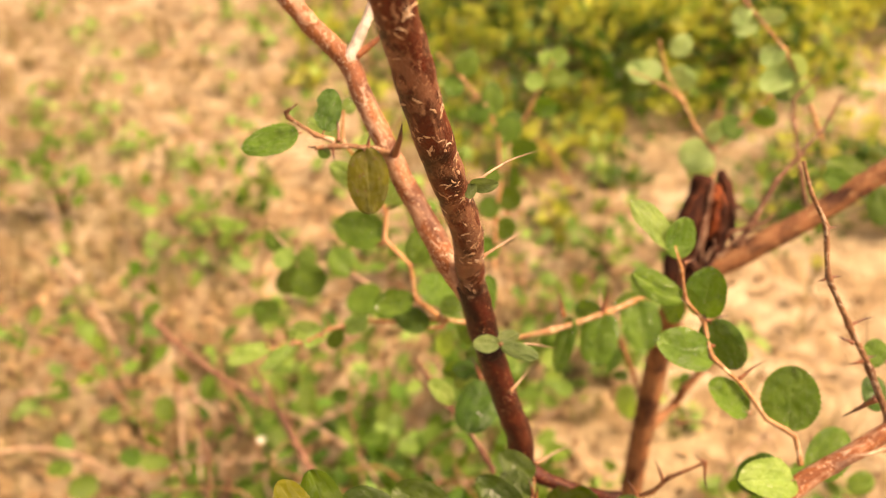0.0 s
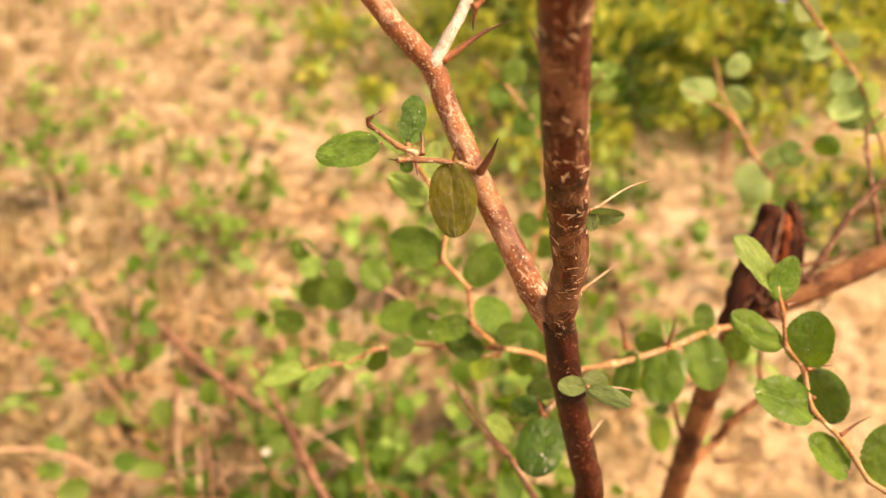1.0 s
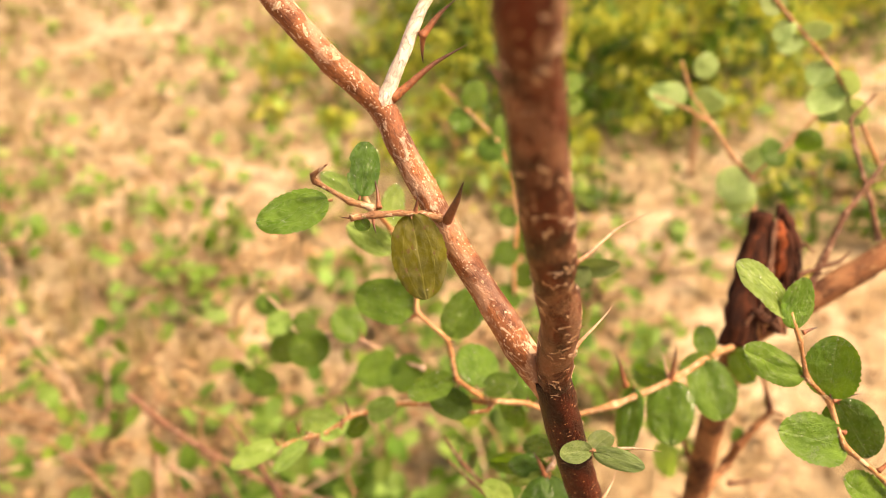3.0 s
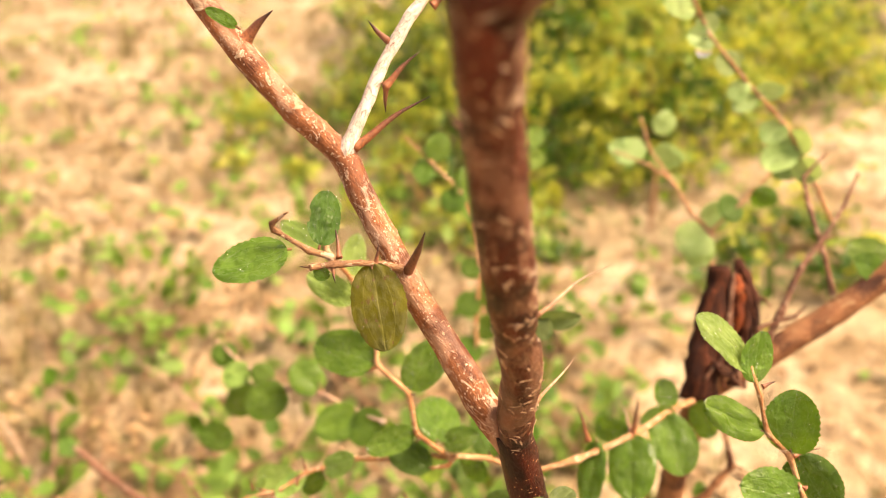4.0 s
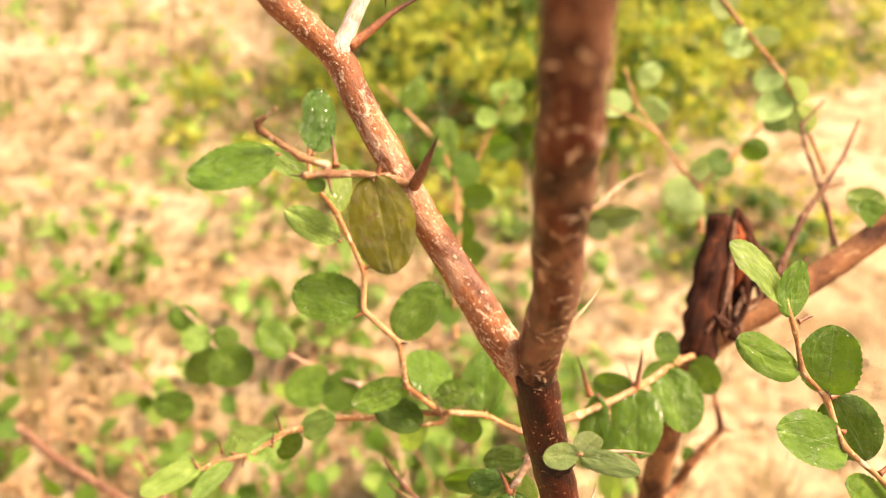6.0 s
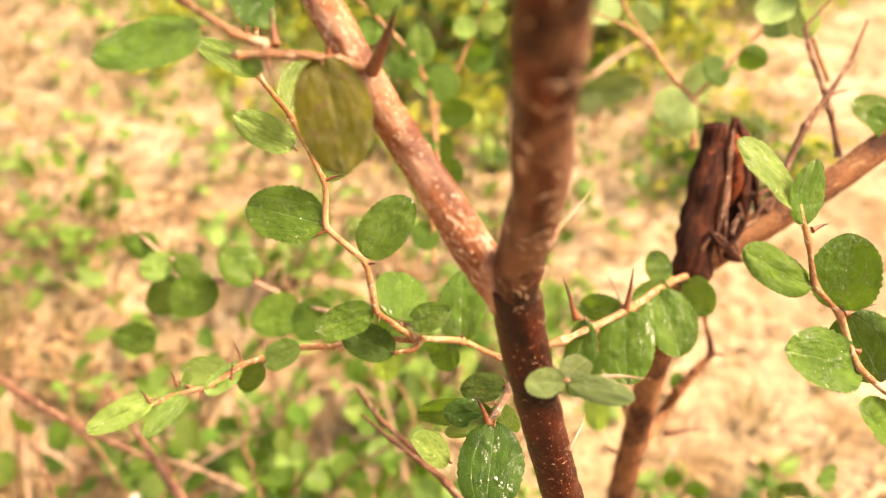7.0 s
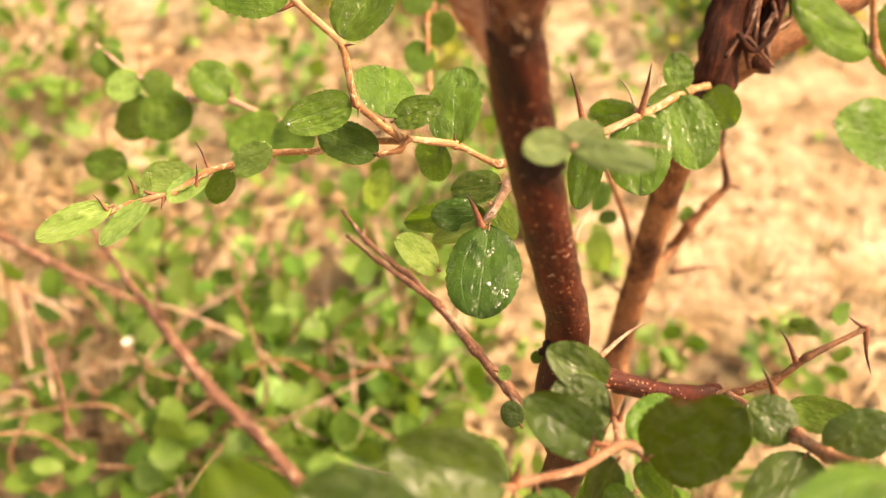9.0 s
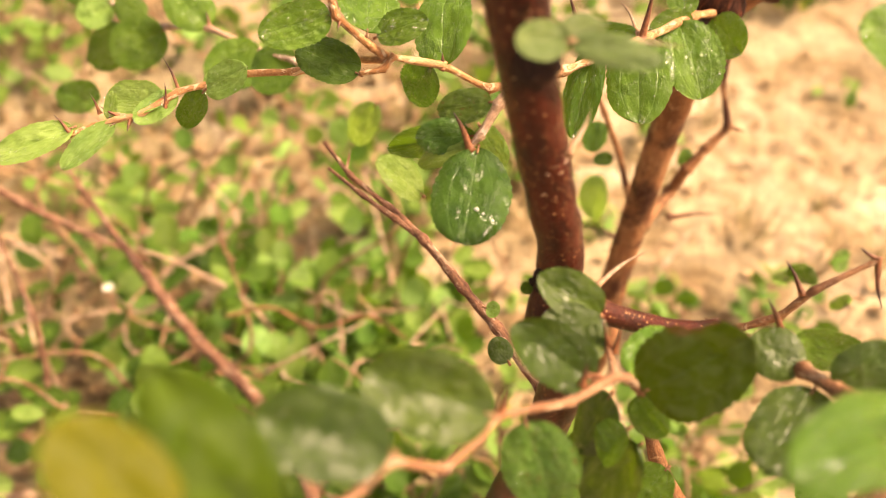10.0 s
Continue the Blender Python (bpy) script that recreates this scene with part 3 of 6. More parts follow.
top_left = limb(shrub, "upper_branch", [(0.0143, 0.2020, 0.8226), (0.0106, 0.2008, 0.8279), (0.0061, 0.1972, 0.8348), (0.0014, 0.1941, 0.8428)], (0.006, 0.0052, 0.0046, 0.004), BARK)
left_fork = limb(shrub, "fork_branch", [(0.0411, 0.2676, 0.6525), (0.0349, 0.2708, 0.6670), (0.0294, 0.2734, 0.6765), (0.0201, 0.2856, 0.6897), (0.0076, 0.3016, 0.7068), (-0.0068, 0.3224, 0.7299), (-0.0135, 0.3321, 0.7407), (-0.0304, 0.3422, 0.7551), (-0.0477, 0.3542, 0.7729), (-0.0634, 0.3684, 0.7911), (-0.0910, 0.3966, 0.8210)], (0.0022, 0.0046, 0.0053, 0.0049, 0.0046, 0.0046, 0.0047, 0.0044, 0.0044, 0.0043, 0.004), BARK_FLAKED_LIT)
white_branch = limb(shrub, "side_branch", [(-0.0119, 0.3308, 0.7408), (-0.0093, 0.3327, 0.7466), (-0.0042, 0.3373, 0.7565), (0.0033, 0.3437, 0.7704), (0.0106, 0.3484, 0.7810), (0.0215, 0.3539, 0.7941), (0.0352, 0.3554, 0.8135)], (0.0034, 0.0027, 0.0023, 0.0022, 0.0022, 0.0021, 0.002), BARK_PALE)
thorn(white_branch, (-0.0079, 0.3315, 0.7443), (0.0183, 0.3392, 0.7585), 0.0016, THORN)
thorn(white_branch, (0.0028, 0.3395, 0.7623), (0.0148, 0.3440, 0.7725), 0.0014, THORN)
thorn(white_branch, (0.0028, 0.3393, 0.7619), (0.0025, 0.3386, 0.7526), 0.0011, THORN)
thorn(white_branch, (0.0055, 0.3456, 0.7745), (-0.0023, 0.3505, 0.7815), 0.0016, THORN)
thorn(white_branch, (-0.0005, 0.3406, 0.7636), (-0.0015, 0.3428, 0.7673), 0.0008, THORN)
thorn(left_fork, (0.0064, 0.3030, 0.7083), (0.0121, 0.2907, 0.7324), 0.0021, THORN)
thorn(left_fork, (-0.0447, 0.3547, 0.7742), (-0.0339, 0.3547, 0.7844), 0.0024, THORN)
leaf(left_fork, (-0.0455, 0.3488, 0.7806), (-0.0539, 0.3445, 0.7876), 0.0047, (0.62, -0.73, 0.29), LEAF)
thorn(right_fork, (0.0381, 0.2460, 0.7321), (0.0651, 0.2686, 0.7322), 0.0006, THORN_PALE)
thorn(right_fork, (0.0443, 0.2604, 0.6897), (0.0648, 0.2895, 0.6837), 0.0006, THORN_PALE)
thorn(right_fork, (0.0150, 0.2160, 0.7906), (0.0114, 0.2298, 0.7951), 0.0009, THORN)
leaf(right_fork, (0.0375, 0.2413, 0.7339), (0.0466, 0.2372, 0.7365), 0.0053, (-0.44, -0.88, 0.15), LEAF_BUD)
leaf(right_fork, (0.0376, 0.2416, 0.7344), (0.0376, 0.2339, 0.7331), 0.0046, (-0.46, -0.14, 0.88), LEAF_BUD)
thorn(stem, (0.0711, 0.2519, 0.5725), (0.0911, 0.2627, 0.5724), 0.0009, THORN_PALE)
thorn(stem, (0.0573, 0.2562, 0.6171), (0.0664, 0.2699, 0.6174), 0.0007, THORN_PALE)
leaf(stem, (0.0512, 0.2547, 0.6472), (0.0397, 0.2533, 0.6489), 0.0076, (0.18, -0.79, 0.59), LEAF_BUD)
leaf(stem, (0.0519, 0.2551, 0.6463), (0.0664, 0.2459, 0.6479), 0.0071, (-0.35, -0.39, 0.85), LEAF_BUD)
leaf(stem, (0.0513, 0.2554, 0.6465), (0.0594, 0.2618, 0.6475), 0.0079, (-0.06, -0.09, 0.99), LEAF_BUD)
thorn(stem, (0.0519, 0.2560, 0.6458), (0.0751, 0.2550, 0.6441), 0.0009, THORN_PALE)

# twig from the left fork
twig_a = limb(shrub, "twig", [(0.0052, 0.3008, 0.7131), (-0.0007, 0.2995, 0.7159), (-0.0080, 0.2974, 0.7182), (-0.0169, 0.2942, 0.7200), (-0.0237, 0.2915, 0.7210)], (0.0013, 0.0011, 0.001, 0.0011, 0.0009), TWIG_DULL)
twig_b = limb(shrub, "twig", [(-0.0162, 0.2965, 0.7191), (-0.0175, 0.2969, 0.7215), (-0.0237, 0.2967, 0.7240), (-0.0339, 0.2966, 0.7321), (-0.0344, 0.2968, 0.7342), (-0.0291, 0.2962, 0.7384)], (0.001, 0.001, 0.0009, 0.0009, 0.0008, 0.0003), TWIG_DULL)
thorn(twig_b, (-0.0147, 0.2971, 0.7212), (-0.0159, 0.3055, 0.7275), 0.0008, THORN)
thorn(twig_a, (-0.0169, 0.2941, 0.7199), (-0.0160, 0.2895, 0.7160), 0.0007, THORN)
thorn(twig_a, (-0.0033, 0.2988, 0.7168), (-0.0022, 0.3001, 0.7232), 0.0009, THORN)
thorn(twig_a, (-0.0212, 0.2924, 0.7204), (-0.0273, 0.2933, 0.7207), 0.0006, THORN)
leaf(twig_a, (-0.0047, 0.2983, 0.7172), (-0.0010, 0.2759, 0.6990), 0.0178, (-0.22, -0.64, 0.74), LEAF_OLD, 0.03)
leaf(twig_b, (-0.0305, 0.2955, 0.7258), (-0.0530, 0.2907, 0.7213), 0.0188, (-0.15, -0.22, 0.96), LEAF, 0.12)
leaf(twig_b, (-0.0204, 0.2980, 0.7252), (-0.0173, 0.3116, 0.7374), 0.0125, (0.58, -0.61, 0.53), LEAF_DARK, 0.1, bite=(0.45, 0.12, 1, 0.3))
leaf(twig_a, (-0.0220, 0.2921, 0.7207), (-0.0185, 0.2925, 0.7159), 0.0047, (0.24, -0.97, 0.10), LEAF)

# long twig passing behind the main stem
twig_c = limb(shrub, "long_twig", [(0.1938, 0.4083, 0.5571), (0.1768, 0.3970, 0.5589), (0.1515, 0.3795, 0.5689), (0.1188, 0.3531, 0.5776), (0.0883, 0.3431, 0.5739), (0.0620, 0.3399, 0.5705), (0.0469, 0.3444, 0.5773), (0.0260, 0.3403, 0.5858), (0.0118, 0.3409, 0.6000), (0.0089, 0.3477, 0.6178), (-0.0046, 0.3548, 0.6296), (-0.0038, 0.3618, 0.6434), (-0.0138, 0.3646, 0.6689), (-0.0231, 0.3613, 0.6858), (-0.0222, 0.3672, 0.7003)], (0.0024, 0.0018, 0.0016, 0.0015, 0.0014, 0.0012, 0.0012, 0.0012, 0.0012, 0.0011, 0.0011, 0.001, 0.0009, 0.0007), TWIG)
twig_c2 = limb(shrub, "twig", [(0.0294, 0.3379, 0.5874), (0.0256, 0.3361, 0.5834), (0.0182, 0.3373, 0.5813)], (0.0012, 0.001, 0.0007), TWIG)
leaf(twig_c, (-0.0053, 0.3553, 0.6307), (-0.0324, 0.3679, 0.6329), 0.0206, (-0.24, -0.65, 0.72), LEAF)
leaf(twig_c, (0.0086, 0.3488, 0.6198), (0.0263, 0.3592, 0.6373), 0.0179, (-0.26, -0.69, 0.67), LEAF)
leaf(twig_c, (-0.0136, 0.3632, 0.6578), (-0.0336, 0.3760, 0.6653), 0.0124, (-0.17, -0.68, 0.71), LEAF_YOUNG)
leaf(twig_c, (-0.0041, 0.3622, 0.6447), (0.0095, 0.3686, 0.6642), 0.0161, (0.20, -0.96, 0.18), LEAF_YOUNG)
leaf(twig_c, (0.0104, 0.3413, 0.6004), (-0.0112, 0.3358, 0.5978), 0.0140, (0.19, -0.91, 0.37), LEAF)
leaf(twig_c2, (0.0180, 0.3373, 0.5813), (-0.0005, 0.3494, 0.5841), 0.0150, (-0.18, -0.47, 0.87), LEAF_DARK)
leaf(twig_c, (0.0243, 0.3418, 0.5916), (0.0392, 0.3389, 0.5991), 0.0112, (-0.47, -0.51, 0.72), LEAF)
leaf(twig_c, (0.0213, 0.3414, 0.5934), (0.0247, 0.3703, 0.5952), 0.0210, (0.26, -0.09, 0.96), LEAF)
leaf(twig_c, (0.0462, 0.3441, 0.5773), (0.0516, 0.3730, 0.5914), 0.0215, (-0.51, -0.29, 0.81), LEAF)
leaf(twig_c, (0.0422, 0.3431, 0.5785), (0.0361, 0.3521, 0.5573), 0.0156, (-0.74, -0.66, -0.07), LEAF_DARK)
leaf(twig_c, (-0.0233, 0.3613, 0.6858), (-0.0419, 0.3740, 0.6931), 0.0089, (-0.09, -0.60, 0.80), LEAF_YOUNG)
leaf(twig_c, (-0.0145, 0.3644, 0.6701), (-0.0099, 0.3827, 0.6800), 0.0112, (0.46, -0.51, 0.73), LEAF_YOUNG)
leaf(twig_c, (-0.0223, 0.3669, 0.6994), (-0.0176, 0.3698, 0.7050), 0.0080, (0.34, -0.92, 0.20), LEAF_YOUNG)
thorn(twig_c, (-0.0042, 0.3618, 0.6449), (0.0036, 0.3599, 0.6478), 0.0008, THORN)
thorn(twig_c, (-0.0048, 0.3542, 0.6286), (-0.0120, 0.3518, 0.6270), 0.0008, THORN)
thorn(twig_c, (0.0083, 0.3476, 0.6171), (0.0127, 0.3454, 0.6188), 0.0008, THORN)
thorn(twig_c, (0.0132, 0.3409, 0.5991), (0.0121, 0.3370, 0.5972), 0.0007, THORN)
thorn(twig_c, (0.0461, 0.3436, 0.5769), (0.0460, 0.3458, 0.5821), 0.0010, THORN)
thorn(twig_c, (0.0262, 0.3403, 0.5858), (0.0212, 0.3405, 0.5879), 0.0007, THORN)
thorn(twig_c, (0.1186, 0.3529, 0.5775), (0.1203, 0.3585, 0.5970), 0.0015, THORN)
thorn(twig_c, (0.0954, 0.3509, 0.5791), (0.0895, 0.3582, 0.5959), 0.0013, THORN)
thorn(twig_c, (0.1178, 0.3548, 0.5790), (0.1195, 0.3811, 0.5765), 0.0008, THORN_PALE)
leaf(twig_c, (0.1179, 0.3531, 0.5779), (0.1108, 0.3241, 0.5657), 0.0233, (-0.41, -0.27, 0.87), LEAF)
leaf(twig_c, (0.1415, 0.3715, 0.5718), (0.1441, 0.3426, 0.5589), 0.0233, (-0.19, -0.41, 0.89), LEAF)
leaf(twig_c, (0.1665, 0.3884, 0.5617), (0.1699, 0.3666, 0.5585), 0.0163, (-0.83, -0.21, 0.52), LEAF)
leaf(twig_c, (0.1494, 0.3742, 0.5676), (0.1282, 0.3664, 0.5726), 0.0145, (0.40, -0.71, 0.58), LEAF)
leaf(twig_c, (0.1475, 0.3776, 0.5704), (0.1453, 0.3891, 0.5808), 0.0122, (-0.30, -0.67, 0.68), LEAF)
leaf(twig_c, (0.1174, 0.3524, 0.5772), (0.1067, 0.3725, 0.5661), 0.0129, (-0.85, -0.17, 0.50), LEAF)
leaf(twig_c, (0.0993, 0.3501, 0.5778), (0.0910, 0.3284, 0.5556), 0.0149, (-0.72, -0.34, 0.60), LEAF)
leaf(twig_c, (0.1489, 0.3757, 0.5689), (0.1458, 0.3789, 0.5434), 0.0145, (-0.75, -0.67, 0.01), LEAF)

# short twig hanging behind the stem
twig_d = limb(shrub, "twig", [(0.0613, 0.3065, 0.6049), (0.0541, 0.3028, 0.5936), (0.0488, 0.2987, 0.5864), (0.0454, 0.2980, 0.5826)], (0.0014, 0.0013, 0.0012, 0.001), TWIG_PALE)
thorn(twig_d, (0.0460, 0.2977, 0.5828), (0.0410, 0.3017, 0.5931), 0.0013, THORN)
hung = leaf(twig_d, (0.0481, 0.2969, 0.5833), (0.0389, 0.2677, 0.5752), 0.0222, (-0.14, -0.22, 0.96), LEAF_DARK)
chalk, chalk_tree, chalk_skin = material("chalk_white")
chalk_skin.inputs["Base Color"].default_value = (0.6, 0.6, 0.53, 1)
chalk_grain = node(chalk_tree, "ShaderNodeTexNoise", Scale=1800.0, Detail=3.0)
bump(chalk_tree, chalk_grain.outputs[0], 0.6, 0.0003, chalk_skin)
for along, aside, size in ((0.62, 0.1, 0.00065), (0.66, 0.15, 0.0004)):
    near = min(hung.data.vertices, key=lambda v: (v.co.x - along * 0.0316) ** 2 + (v.co.y - aside * 0.0222) ** 2)
    knot(twig_d, hung.matrix_basis @ (near.co + Vector((0, 0, 0.0002))), size, chalk, (1, 1, 0.5)).name = "white_mark"
leaf(twig_d, (0.0320, 0.2930, 0.5702), (0.0191, 0.2952, 0.5827), 0.0114, (0.58, -0.44, 0.68), LEAF_YOUNG)
leaf(twig_d, (0.0523, 0.3038, 0.5941), (0.0378, 0.3093, 0.5879), 0.0106, (-0.49, -0.43, 0.76), LEAF_SPOTTED)
leaf(twig_d, (0.0465, 0.3014, 0.5843), (0.0310, 0.3034, 0.5828), 0.0109, (-0.16, -0.85, 0.51), LEAF_DARK)
leaf(twig_d, (0.0460, 0.2981, 0.5833), (0.0312, 0.3027, 0.5736), 0.0070, (-0.59, -0.41, 0.70), LEAF_YOUNG)
leaf(twig_d, (0.0489, 0.3002, 0.5882), (0.0579, 0.3019, 0.5717), 0.0084, (0.04, -1.00, -0.08), LEAF_YOUNG)
leaf(twig_d, (0.0473, 0.2993, 0.5860), (0.0262, 0.3234, 0.5624), 0.0098, (-0.84, -0.31, 0.44), LEAF)

# twig with bright leaves reaching out
twig_e = limb(shrub, "twig", [(0.0275, 0.3397, 0.5844), (0.0139, 0.3501, 0.5775), (-0.0021, 0.3550, 0.5705), (-0.0205, 0.3607, 0.5666), (-0.0328, 0.3582, 0.5645), (-0.0407, 0.3557, 0.5646), (-0.0524, 0.3483, 0.5622), (-0.0603, 0.3478, 0.5608), (-0.0682, 0.3469, 0.5593), (-0.0762, 0.3455, 0.5571)], (0.0013, 0.0013, 0.0012, 0.0012, 0.0012, 0.0011, 0.0011, 0.001, 0.001, 0.0008), TWIG)
leaf(twig_e, (-0.0750, 0.3473, 0.5589), (-0.0979, 0.3354, 0.5568), 0.0108, (0.17, -0.47, 0.87), LEAF_YOUNG, 0.55)
leaf(twig_e, (-0.0620, 0.3468, 0.5598), (-0.0775, 0.3325, 0.5542), 0.0083, (0.10, -0.45, 0.89), LEAF_YOUNG, 0.55)
leaf(twig_e, (-0.0456, 0.3522, 0.5634), (-0.0649, 0.3573, 0.5615), 0.0131, (-0.17, -0.29, 0.94), LEAF_YOUNG, 0.55)
leaf(twig_e, (-0.0417, 0.3552, 0.5644), (-0.0548, 0.3451, 0.5605), 0.0090, (0.09, -0.46, 0.88), LEAF_YOUNG)
leaf(twig_e, (-0.0326, 0.3570, 0.5633), (-0.0178, 0.3553, 0.5732), 0.0118, (-0.46, -0.67, 0.58), LEAF_YOUNG)
leaf(twig_e, (-0.0330, 0.3566, 0.5632), (-0.0431, 0.3575, 0.5480), 0.0097, (-0.43, -0.87, 0.24), LEAF)
leaf(twig_e, (-0.0632, 0.3481, 0.5609), (-0.0602, 0.3510, 0.5698), 0.0042, (0.41, -0.90, 0.15), LEAF_YOUNG)
thorn(twig_e, (-0.0761, 0.3464, 0.5579), (-0.0796, 0.3486, 0.5635), 0.0007, THORN)
thorn(twig_e, (-0.0406, 0.3560, 0.5649), (-0.0442, 0.3616, 0.5737), 0.0007, THORN)
thorn(twig_e, (-0.0452, 0.3505, 0.5621), (-0.0442, 0.3539, 0.5697), 0.0007, THORN)
thorn(twig_e, (-0.0602, 0.3485, 0.5615), (-0.0651, 0.3492, 0.5654), 0.0007, THORN)
thorn(twig_e, (-0.0565, 0.3470, 0.5606), (-0.0572, 0.3420, 0.5599), 0.0007, THORN)
thorn(twig_e, (-0.0659, 0.3499, 0.5622), (-0.0676, 0.3522, 0.5682), 0.0007, THORN)

# farther twig on the left
twig_f = limb(shrub, "twig", [(-0.0015, 0.4388, 0.5149), (-0.0204, 0.4545, 0.5120), (-0.0416, 0.4688, 0.5151), (-0.0638, 0.4848, 0.5069), (-0.0749, 0.4952, 0.5045), (-0.0984, 0.5160, 0.5054), (-0.1179, 0.5391, 0.5093)], (0.0015, 0.0014, 0.0013, 0.0012, 0.0012, 0.0011, 0.0009), TWIG_PALE)
leaf(twig_f, (-0.0428, 0.4702, 0.5149), (-0.0588, 0.4867, 0.5272), 0.0225, (0.11, -0.52, 0.84), LEAF)
leaf(twig_f, (-0.0655, 0.4842, 0.5054), (-0.0926, 0.4789, 0.4948), 0.0258, (-0.10, -0.77, 0.63), LEAF)
leaf(twig_f, (-0.0177, 0.4514, 0.5120), (-0.0450, 0.4475, 0.5026), 0.0239, (-0.13, -0.72, 0.68), LEAF)
leaf(twig_f, (-0.0865, 0.4937, 0.4973), (-0.1120, 0.5056, 0.4755), 0.0230, (-0.65, -0.64, 0.41), LEAF)
leaf(twig_f, (-0.1026, 0.4715, 0.4744), (-0.1318, 0.5034, 0.4568), 0.0190, (-0.66, -0.21, 0.72), LEAF)
leaf(twig_f, (-0.0765, 0.4961, 0.5040), (-0.0889, 0.5059, 0.5107), 0.0153, (0.01, -0.56, 0.83), LEAF)
leaf(twig_f, (-0.0921, 0.5099, 0.5047), (-0.1108, 0.5075, 0.4986), 0.0176, (-0.15, -0.67, 0.72), LEAF_YOUNG)
leaf(twig_f, (-0.1113, 0.5347, 0.5098), (-0.1128, 0.5224, 0.4979), 0.0187, (-0.09, -0.69, 0.72), LEAF)
leaf(twig_f, (-0.0015, 0.4388, 0.5149), (-0.0244, 0.4453, 0.5025), 0.0237, (-0.52, -0.53, 0.67), LEAF)
leaf(twig_f, (0.0319, 0.4191, 0.5032), (0.0197, 0.4305, 0.4696), 0.0151, (-0.67, -0.74, -0.00), LEAF_YOUNG)
thorn(twig_f, (-0.0415, 0.4692, 0.5155), (-0.0428, 0.4752, 0.5210), 0.0009, THORN)

# dead forked twig
dead_twig = limb(shrub, "dead_twig", [(0.0711, 0.2623, 0.5030), (0.0600, 0.2862, 0.5077), (0.0512, 0.3047, 0.5083), (0.0397, 0.3260, 0.5127), (0.0295, 0.3470, 0.5094), (0.0158, 0.3689, 0.5079), (0.0066, 0.3872, 0.5105)], (0.0022, 0.002, 0.0019, 0.0017, 0.0013, 0.0011, 0.0007), DEAD)
dead_twig_b = limb(shrub, "dead_twig", [(0.0401, 0.3253, 0.5122), (0.0306, 0.3386, 0.5117), (0.0190, 0.3528, 0.5121), (0.0073, 0.3680, 0.5134)], (0.0012, 0.0011, 0.001, 0.0006), DEAD)
thorn(dead_twig, (0.0142, 0.3714, 0.5082), (0.0169, 0.3781, 0.5144), 0.0008, DEAD)

# upright twig with wet leaves
twig_g = limb(shrub, "long_twig", [(0.1285, 0.2895, 0.6722), (0.1323, 0.2850, 0.6625), (0.1344, 0.2780, 0.6509), (0.1422, 0.2731, 0.6434), (0.1449, 0.2614, 0.6326), (0.1579, 0.2536, 0.6228), (0.1687, 0.2455, 0.6102), (0.1810, 0.2410, 0.6044), (0.1837, 0.2338, 0.5935)], (0.0007, 0.0008, 0.0009, 0.0009, 0.001, 0.001, 0.0011, 0.0011, 0.0012), TWIG)
leaf(twig_g, (0.1279, 0.2893, 0.6715), (0.1101, 0.2976, 0.6907), 0.0150, (0.51, -0.52, 0.69), LEAF_YOUNG, 0.10)
leaf(twig_g, (0.1310, 0.2870, 0.6668), (0.1314, 0.2946, 0.6843), 0.0160, (0.37, -0.85, 0.37), LEAF, 0.15)
leaf(twig_g, (0.1335, 0.2782, 0.6509), (0.1099, 0.2828, 0.6625), 0.0132, (0.22, -0.66, 0.72), LEAF)
leaf(twig_g, (0.1425, 0.2736, 0.6445), (0.1442, 0.2831, 0.6653), 0.0189, (-0.66, -0.66, 0.35), LEAF)
leaf(twig_g, (0.1449, 0.2728, 0.6436), (0.1585, 0.2629, 0.6224), 0.0189, (-0.38, -0.91, 0.18), LEAF_DARK)
leaf(twig_g, (0.1457, 0.2610, 0.6321), (0.1202, 0.2632, 0.6411), 0.0183, (0.22, -0.61, 0.77), LEAF)
leaf(twig_g, (0.1609, 0.2473, 0.6125), (0.1421, 0.2533, 0.6243), 0.0162, (0.36, -0.47, 0.81), LEAF)
leaf(twig_g, (0.1778, 0.2424, 0.6062), (0.1822, 0.2618, 0.6264), 0.0240, (-0.39, -0.62, 0.68), LEAF)
thorn(twig_g, (0.1568, 0.2555, 0.6254), (0.1680, 0.2593, 0.6323), 0.0008, THORN)
thorn(twig_g, (0.1335, 0.2863, 0.6654), (0.1385, 0.2868, 0.6669), 0.0008, THORN)
thorn(twig_g, (0.1438, 0.2729, 0.6436), (0.1537, 0.2734, 0.6458), 0.0008, THORN)
thorn(twig_g, (0.1458, 0.2646, 0.6358), (0.1417, 0.2662, 0.6373), 0.0008, THORN)

# broken side shoot at the foot of the stem
hook = limb(shrub, "side_shoot", [(0.0642, 0.2594, 0.5661), (0.0696, 0.2525, 0.5654), (0.0766, 0.2498, 0.5625), (0.0897, 0.2483, 0.5572), (0.1024, 0.2484, 0.5520), (0.1135, 0.2504, 0.5480)], (0.0058, 0.0044, 0.0034, 0.0031, 0.0029, 0.0031), BARK_SMOOTH)
twig_h = limb(shrub, "twig", [(0.1082, 0.2494, 0.5487), (0.1181, 0.2469, 0.5526), (0.1261, 0.2445, 0.5601), (0.1324, 0.2451, 0.5699), (0.1484, 0.2469, 0.5787)], (0.0012, 0.0012, 0.0011, 0.001, 0.0008), TWIG_RED)
thorn(twig_h, (0.1481, 0.2469, 0.5787), (0.1480, 0.2367, 0.5700), 0.0009, THORN)
thorn(twig_h, (0.1481, 0.2469, 0.5787), (0.1438, 0.2502, 0.5806), 0.0008, THORN)
